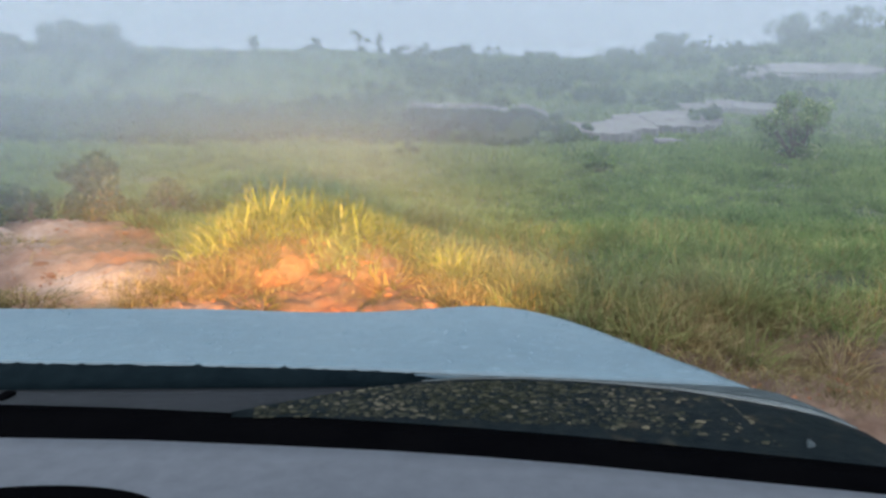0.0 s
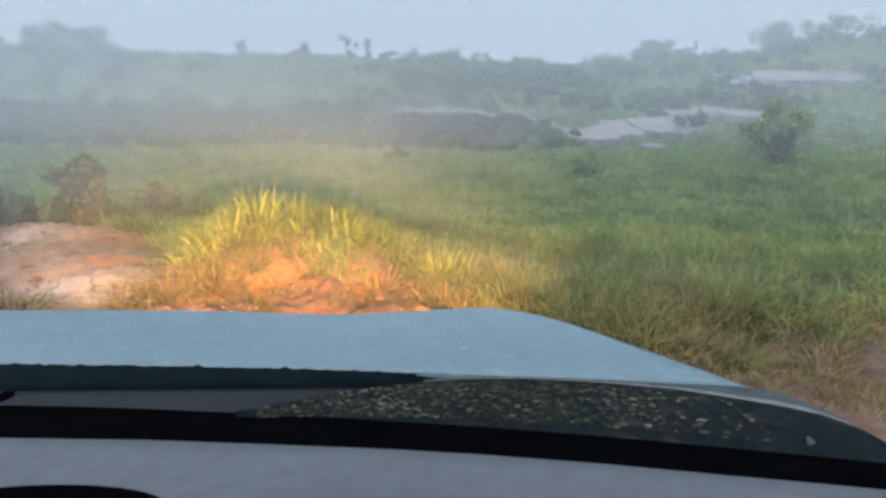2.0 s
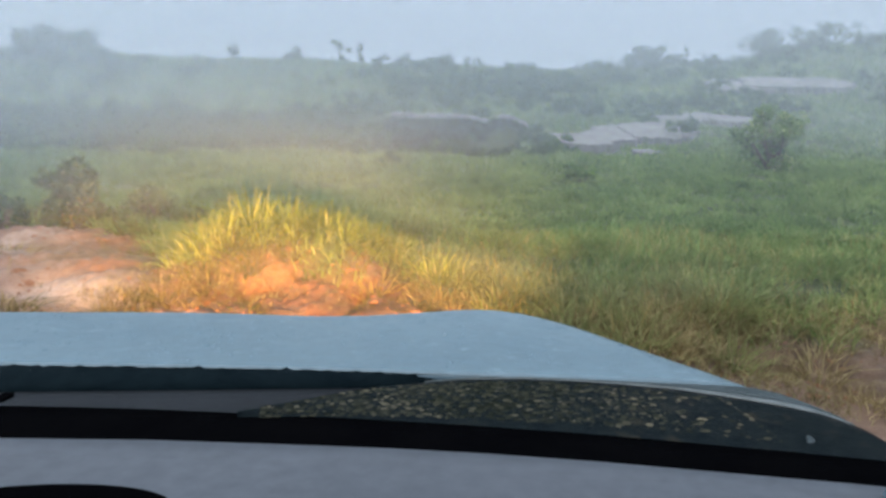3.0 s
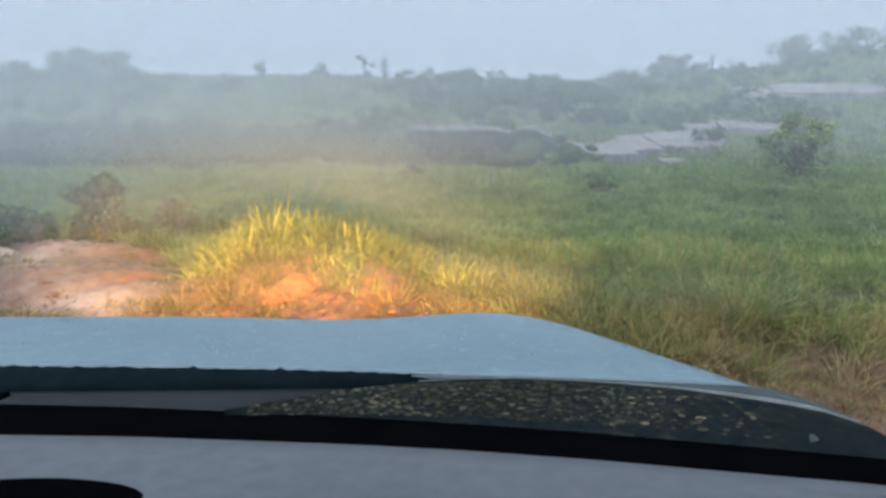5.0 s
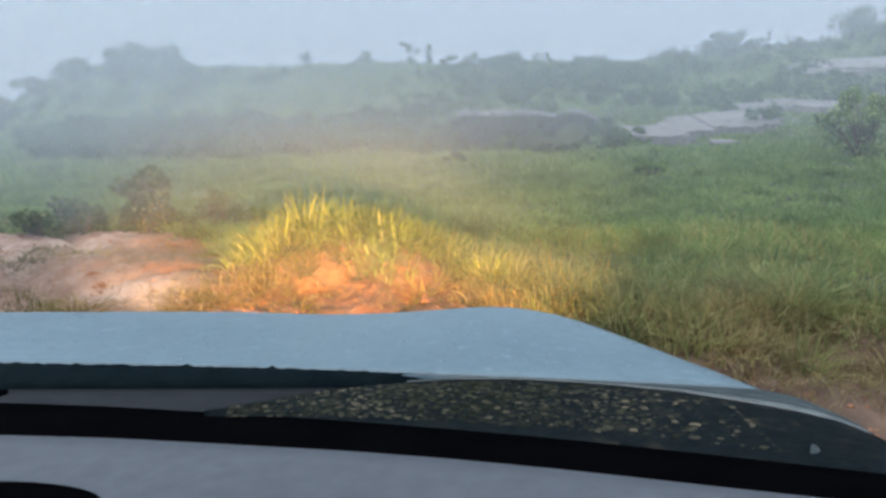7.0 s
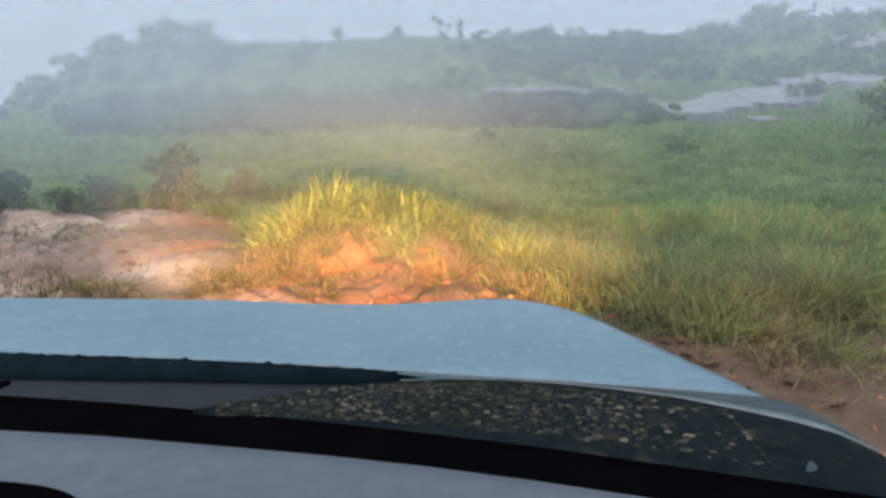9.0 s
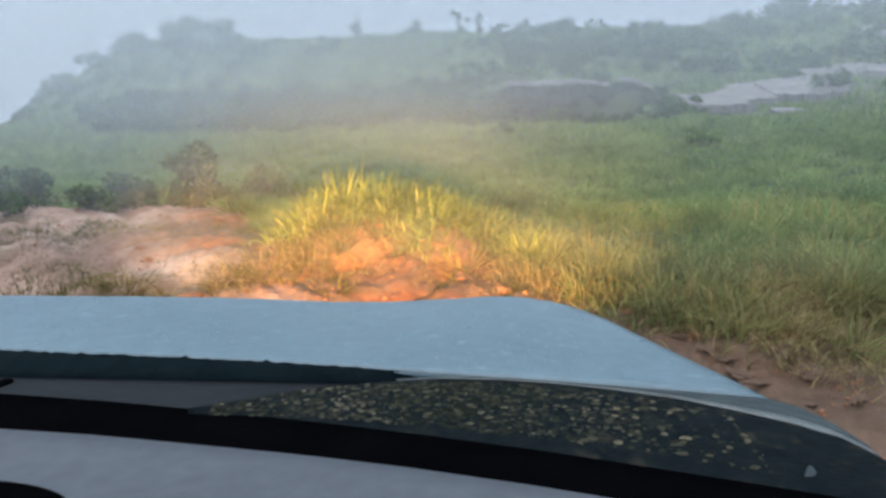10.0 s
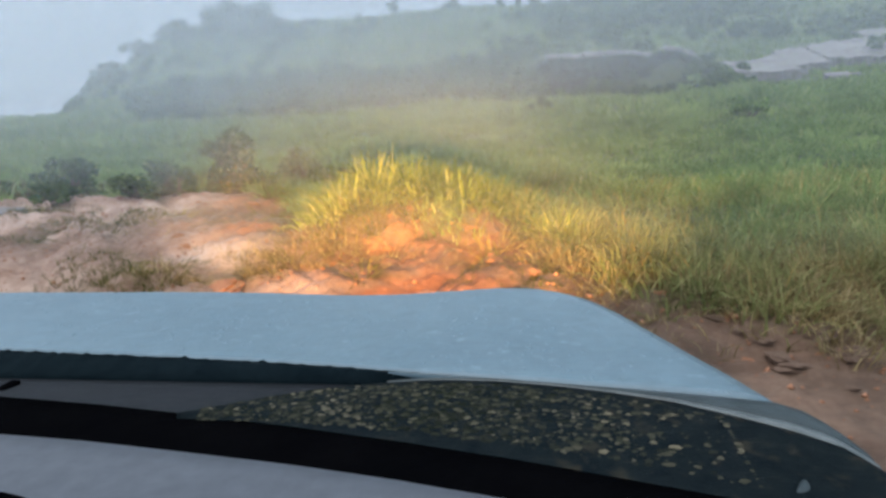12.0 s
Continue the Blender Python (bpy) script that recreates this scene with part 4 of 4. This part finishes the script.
mist("lower_mist", 9.6, -1.5, 1.3, 0.7, 11.0, lambda u, z, g: (0.5 + 0.36 * soft(-u, -0.25, 0.45)) * soft(z - g, 0.0, 0.9), 0.245, 0.16, "grey mist lying over the lower meadow")
mist("bank_mist", 6.35, -1.5, 1.2, 0.5, 8.0, lambda u, z, g: ((0.36 + 0.4 * soft(-u, 0.1, 0.5)) + 0.5 * np.exp(-((u + 0.08) / 0.15) ** 2 - ((z - 1.6) / 0.45) ** 2)) * soft(z - g, 0.0, 0.45), 0.235, 0.3, "thin warm mist lying over the bank")
mist("track_mist", 4.2, -1.3, 1.2, 0.2, 5.5, lambda u, z, g: (0.45 + 0.55 * soft(-u, 0.3, 0.6)) * soft(z - g, -0.05, 0.35) * (1 - 0.5 * soft(z, 1.1, 2.0)), 0.10, 0.6, "low warm vapour over the mud and grass")


# ---- the car ----
BONNET_Z = 1.12
right_edge = lambda y: float(np.interp(y, [1.04, 1.055, 1.14, 1.232, 1.344, 1.477, 1.571, 1.625, 1.65], [0.53, 0.525, 0.494, 0.456, 0.412, 0.36, 0.313, 0.268, 0.21]))
rear_edge = lambda x: float(np.interp(x, [-1.4, -0.91, -0.62, -0.4, -0.19, 0.0, 0.115, 0.305, 0.484, 0.53], [1.24, 1.216, 1.195, 1.178, 1.155, 1.124, 1.109, 1.08, 1.047, 1.04]))
band_top = lambda x: float(np.interp(x, [-1.4, -0.77, -0.52, -0.33, -0.155, 0.0, 0.168, 0.31, 0.44, 0.557, 0.63], [1.08, 1.019, 0.993, 0.963, 0.932, 0.9, 0.86, 0.82, 0.782, 0.746, 0.72]))
band_low = lambda x: float(np.interp(x, [-1.4, -0.69, -0.47, -0.3, -0.14, 0.0, 0.155, 0.35, 0.466, 0.63], [0.95, 0.903, 0.886, 0.864, 0.842, 0.817, 0.782, 0.730, 0.700, 0.65]))
COVER_X = [-0.358, -0.319, -0.257, -0.173, -0.081, 0.016, 0.114, 0.209, 0.3, 0.384, 0.458, 0.523, 0.566, 0.588]
COVER_Y = [0.953, 0.973, 1.008, 1.05, 1.078, 1.095, 1.095, 1.081, 1.058, 1.029, 0.987, 0.944, 0.902, 0.843]
cover_top = lambda x: float(np.interp(x, COVER_X, COVER_Y))
rim_top = lambda x: float(np.interp(x, [-0.1, 0.0, 0.115, 0.305, 0.484, 0.53, 0.557, 0.575, 0.59], [1.10, 1.112, 1.105, 1.077, 1.044, 1.032, 1.005, 0.957, 0.87]))


def cover_z(f):
    """The cover's height from the windscreen band (0) to its far edge (1)."""
    return 1.106 + 0.012 * f + 0.004 * np.sin(np.pi * f)


def bonnet_z(x, y):
    """A low power bulge to one side of a shallow dip, dying out towards the windscreen."""
    near = np.clip((y - 1.15) / 0.45, 0, 1)
    return BONNET_Z + near * (0.009 * np.exp(-((x - 0.12) / 0.14) ** 2) - 0.009 * np.exp(-((x + 0.27) / 0.22) ** 2))


def build_car():
    car = new("car")
    # bonnet: a level skin, rolled down along its front and sides
    rows = []
    for i in range(28):
        f = i / 27
        row = []
        for j in range(73):
            g = j / 72
            y = 1.65 - 0.5 * f
            x = -1.40 + (right_edge(y) + 1.40) * g
            y = 1.65 + (rear_edge(x) - 1.65) * f
            x = -1.40 + (right_edge(y) + 1.40) * g
            z = float(bonnet_z(x, y)) - 0.005 * math.exp(-((1 - g) / 0.012) ** 2) - 0.02 * math.exp(-(g / 0.02) ** 2)
            row.append((x, y, z + 0.0012 * noise.noise(Vector((x * 9, y * 9, 2)))))
        if i == 0:
            rows.append([(x, y + 0.12, z - 0.16) for x, y, z in row])
            rows.append([(x, y + 0.085, z - 0.06) for x, y, z in row])
            rows.append([(x, y + 0.035, z - 0.014) for x, y, z in row])
        rows.append(row)
    part("bonnet", mesh_of("bonnet", *sheet(rows, 0.02), MAT_PAINT, True), car, "blue-grey bonnet beaded with rain")
    # wings fall away beside the bonnet
    for side in (1, -1):
        rows = []
        for i in range(24):
            y = 1.70 - 0.85 * i / 23
            x = (right_edge(max(y, 1.04)) + 0.004 + 0.35 * max(0.0, 1.04 - y)) if side > 0 else -1.405
            drop = 0.35 * max(0.0, 1.06 - y)
            rows.append([(x + side * a, y, BONNET_Z + b - drop) for a, b in [(0.0, -0.010), (0.012, -0.03), (0.03, -0.10), (0.05, -0.3), (0.05, -0.62)]])
        part("wing", mesh_of("wing", *sheet(rows), MAT_PAINT, True), car)
    part("front_panel", bm_mesh("front_panel", bevel_box((-1.38, 1.64, 0.42), (0.24, 1.76, 0.97), 0.04), MAT_PAINT), car)
    part("bumper", bm_mesh("bumper", bevel_box((-1.42, 1.66, 0.36), (0.32, 1.88, 0.60), 0.05), MAT_BLACK), car)
    grille = part("grille", bm_mesh("grille", bevel_box((-0.86, 1.75, 0.66), (-0.06, 1.79, 0.93), 0.02), MAT_BLACK), car)
    for k in range(4):
        z = 0.69 + 0.062 * k
        part("slat", bm_mesh("slat", bevel_box((-0.84, 1.785, z), (-0.08, 1.81, z + 0.028), 0.008), MAT_METAL), grille)
    for x, _ in LAMPS:
        lamp = part("headlamp", bm_mesh("headlamp", bevel_box((x - 0.16, 1.72, 0.71), (x + 0.13, 1.82, 0.90), 0.03), MAT_BLACK), car)
        part("lens", bm_mesh("lens", bevel_box((x - 0.14, 1.81, 0.73), (x + 0.11, 1.84, 0.88), 0.012), MAT_LENS), lamp, "clear headlamp lens")
    # seal in the gap behind the bonnet, ragged along its upper lip
    rows = []
    for i in range(140):
        x = -1.38 + 1.50 * i / 139
        y1 = rear_edge(x) + 0.012
        y0 = min(1.125, y1 - 0.006)
        lip = 0.009 * abs(noise.noise(Vector((x * 24, 0, 1)))) ** 1.5 + 0.004 * noise.noise(Vector((x * 75, 3, 1)))
        fade = min(1.0, (0.12 - x) / 0.4)
        rows.append([(x, y1, BONNET_Z - 0.014), (x, y1 - 0.012, BONNET_Z - 0.003 + lip * fade), (x, (y0 + y1) / 2, BONNET_Z - 0.008 + lip * fade), (x, y0, BONNET_Z - 0.019)])
    part("bonnet_seal", mesh_of("bonnet_seal", *sheet(rows, 0.03), MAT_SEAL, True), car, "dark ragged rubber seal")
    # cowl panel
    rows = []
    for i in range(40):
        x = -1.38 + 1.96 * i / 39
        y0 = band_top(x) - 0.03
        y1 = max(min(1.13, cover_top(x) - 0.02 if x > 0.2 else 1.13), y0 + 0.03)
        rows.append([(x, y0 + (y1 - y0) * k / 5, (1.097 if x < 0.2 else 1.085) + 0.003 * math.sin(k)) for k in range(6)])
    cowl = part("cowl", mesh_of("cowl", *sheet(rows, 0.03), MAT_COWL, True), car, "dark grey plastic cowl panel")
    part("cowl_clip", bm_mesh("cowl_clip", bevel_box((-0.77, 1.06, 1.095), (-0.752, 1.1, 1.103), 0.003), MAT_BLACK), cowl, "small black plastic clip")
    # domed cover over the wiper motor, with reflections painted on as specks
    rows = []
    for i in range(80):
        x = -0.358 + 0.946 * i / 79
        y1, y0 = cover_top(x), band_top(x) - 0.02
        rows.append([(x, y0 + (y1 - y0) * k / 11, cover_z(k / 11)) for k in range(12)])
    cover = part("cowl_cover", mesh_of("cowl_cover", *sheet(rows, 0.03), MAT_COVER, True), car, "dark domed plastic cover speckled with painted reflections")
    bm = bmesh.new()
    bmesh.ops.create_uvsphere(bm, u_segments=20, v_segments=12, radius=1.0)
    for v in bm.verts:
        c = v.co.copy()
        v.co = Vector((0.487 + 0.009 * c.x + 0.010 * c.y, 0.822 + 0.018 * c.y - 0.01 * c.x * c.x, 1.109 + 0.006 * c.z))
    part("washer_nozzle", bm_mesh("washer_nozzle", bm, MAT_RIM), cover, "pale smudged washer nozzle")
    # wet rim along the screen's foot: a bright bead along the cover, and a dull strip between it and the bonnet
    for name, near, far, mat, label in (("rim_bead", 0.0, 0.3, MAT_TRIM, "pale wet bead along the screen's foot"), ("screen_rim", 0.3, 1.0, MAT_RIM, "dull wet rim along the screen's foot")):
        rows = []
        for i in range(90):
            x = -0.06 + 0.645 * i / 89
            y0 = cover_top(x) + 0.001
            y1 = y0 + max(rim_top(x) - y0, 0.002) * min(1.0, 0.1 + i / 30)
            a, b = y0 + near * (y1 - y0), y0 + far * (y1 - y0)
            rows.append([(x, a + (b - a) * k / 3, 1.1185 + (0.0015 if k in (1, 2) else 0)) for k in range(4)])
        part(name, mesh_of(name, *sheet(rows, 0.006), mat, True), car, label)
    # black band at the foot of the windscreen
    rows = []
    for i in range(60):
        x = -1.40 + 2.03 * i / 59
        a, b = band_top(x), band_low(x)
        rows.append([(x, b - 0.02, 1.08), (x, b, 1.105), (x, (a + b) / 2, 1.109), (x, a - 0.003, 1.111), (x, a, 1.09)])
    part("windscreen_band", mesh_of("windscreen_band", *sheet(rows, 0.012), MAT_BLACK, True), car, "black band along the windscreen's foot")
    # dashboard top
    rows = []
    for i in range(60):
        x = -1.40 + 2.03 * i / 59
        b = band_low(x) - 0.002
        rows.append([(x, b + (0.30 - b) * k / 10, 1.104 - 0.004 * (k / 10) ** 2 - (0.05 if k == 10 else 0)) for k in range(11)])
    part("dashboard", mesh_of("dashboard", *sheet(rows, 0.1), MAT_DASH, True), car, "plain grey vinyl dashboard top")
    bm = bmesh.new()
    bmesh.ops.create_uvsphere(bm, u_segments=40, v_segments=20, radius=1.0)
    for v in bm.verts:
        v.co = Vector((-0.535 + 0.155 * v.co.x, 0.695 + 0.06 * v.co.y, 1.100 + 0.016 * max(v.co.z, -0.4)))
    part("instrument_hood", bm_mesh("instrument_hood", bm, MAT_BLACK), car, "black rounded instrument hood")
    # cabin shell and underbody, all unseen; the roof is added to shade the dashboard
    part("shading_roof", bm_mesh("shading_roof", bevel_box((-1.27, -2.3, 1.80), (0.42, 0.14, 1.86), 0.03), MAT_PAINT), car)
    part("floor_pan", bm_mesh("floor_pan", bevel_box((-1.36, -2.6, 0.36), (0.46, 1.64, 0.48), 0.03), MAT_BLACK), car)
    part("bulkhead", bm_mesh("bulkhead", bevel_box((-1.36, 0.58, 0.48), (0.48, 0.62, 0.99), 0.015), MAT_BLACK), car)
    part("tailgate", bm_mesh("tailgate", bevel_box((-1.36, -2.6, 0.45), (0.46, -2.5, 1.15), 0.04), MAT_PAINT), car)
    for x in (-1.42, 0.50):
        part("side_panel", bm_mesh("side_panel", bevel_box((x, -2.6, 0.45), (x + 0.06, 0.84, 1.04), 0.025), MAT_PAINT), car)
        for y0, y1 in ((-2.5, -2.2), (-1.1, -0.98), (0.70, 0.14)):
            bm = bmesh.new()
            limb(bm, [(x + 0.03, y0, 1.0), (x + (0.10 if x < 0 else -0.04), (y0 + y1) / 2, 1.45), (x + (0.16 if x < 0 else -0.10), y1, 1.84)], 0.05, 0.04, 8)
            part("pillar", bm_mesh("pillar", bm, MAT_PAINT), car)
    for x in (-1.30, 0.38):
        for y in (-1.75, 1.15):
            bm = bmesh.new()
            bmesh.ops.create_cone(bm, cap_ends=True, segments=36, radius1=0.36, radius2=0.36, depth=0.22, matrix=pose(x, y, 0.36, 0, 90, 0))
            bmesh.ops.bevel(bm, geom=[e for e in bm.edges if len(e.link_faces) == 2 and e.calc_face_angle(0) > 1], offset=0.04, segments=3, affect="EDGES")
            wheel = new("wheel")
            wheel.parent = car
            part("tyre", bm_mesh("tyre", bm, MAT_RUBBER), wheel)
            bm = bmesh.new()
            bmesh.ops.create_cone(bm, cap_ends=True, segments=24, radius1=0.21, radius2=0.19, depth=0.235, matrix=pose(x, y, 0.36, 0, 90, 0))
            part("rim", bm_mesh("rim", bm, MAT_METAL), wheel)
    tagged(car, "blue-grey off-road car with a rain-beaded bonnet, standing on the wet track", "car")


build_car()


# ---- reflection specks and rain on the car ----
def lumps(name, spots, flat, mat, label, category, seed):
    """Small flattened lumps, each with its own outline."""
    gen = np.random.default_rng(seed)
    n, k = len(spots), 8
    a = np.linspace(0, 2 * np.pi, k, endpoint=False)
    out = gen.uniform(0.6, 1.25, (n, k))
    stretch = gen.uniform(0.8, 1.6, n)[:, None]
    sx, sy, sz, r = (spots[:, c][:, None] for c in range(4))
    ring = np.stack([sx + r * out * stretch * np.cos(a), sy + r * out * np.sin(a), sz + 0 * a], -1)
    mid_ring = np.stack([sx + 0.6 * r * out * stretch * np.cos(a), sy + 0.6 * r * out * np.sin(a), sz + 0.8 * flat * r + 0 * a], -1)
    top = np.stack([sx, sy, sz + flat * r], -1)
    v = np.concatenate([ring, mid_ring, top], 1)
    per = 2 * k + 1
    f = []
    for j in range(k):
        q = (j + 1) % k
        f += [(j, q, k + q), (j, k + q, k + j), (k + j, k + q, 2 * k)]
    t = (np.arange(n)[:, None, None] * per + np.array(f)[None]).reshape(-1, 3)
    me = tri_mesh(name, v.reshape(-1, 3), t, mat)
    me.polygons.foreach_set("use_smooth", [True] * len(me.polygons))
    tagged(part(name, me), label, category, kind="stuff")


# small lumps toned to stand in for blurred reflections on the cover
MAT_REFLECTION_SPECKS = leaf_material("reflection_specks", [(0.0, (0.012, 0.016, 0.016)), (0.5, (0.03, 0.034, 0.03)), (0.85, (0.052, 0.054, 0.046)), (1.0, (0.1, 0.097, 0.08))], 0.1)
gen_specks = np.random.default_rng(101)
count = 5200
gx = np.clip(gen_specks.normal(0.03, 0.19, count), -0.32, 0.44)
gf = gen_specks.uniform(0.22, 0.96, count)
gy1 = np.array([cover_top(v) for v in gx])
gy0 = np.array([band_top(v) - 0.02 for v in gx])
gz = cover_z(gf * 1.0) - 0.0005
speck_size = 0.0012 + 0.0055 * gen_specks.uniform(0, 1, count) ** 4
lumps("reflection_specks", np.stack([gx, gy0 + (gy1 - gy0) * gf, gz, speck_size], 1), 0.3, MAT_REFLECTION_SPECKS,
      "pale lumps standing in for reflections on the dark cowl cover", "grit", 102)

gen_rain = np.random.default_rng(103)
ry = gen_rain.uniform(1.06, 1.64, 1500)
rx = -1.35 + gen_rain.uniform(0, 1, 1500) * (np.array([right_edge(v) for v in ry]) + 1.33)
keep_rain = ry > np.array([rear_edge(v) for v in rx]) + 0.01
rx, ry = rx[keep_rain], ry[keep_rain]
MAT_BEAD = surface("rain_beads", [(0.3, (0.085, 0.15, 0.2)), (0.7, (0.115, 0.185, 0.24))], 30, 0.4, 0.0)
lumps("rain_beads", np.stack([rx, ry, bonnet_z(rx, ry) - 0.0008, gen_rain.uniform(0.0015, 0.005, len(rx)) * gen_rain.uniform(0.6, 1.3, len(rx))], 1), 0.45, MAT_BEAD,
      "clear rain beads scattered over the blue-grey bonnet", "rain beads", 104)
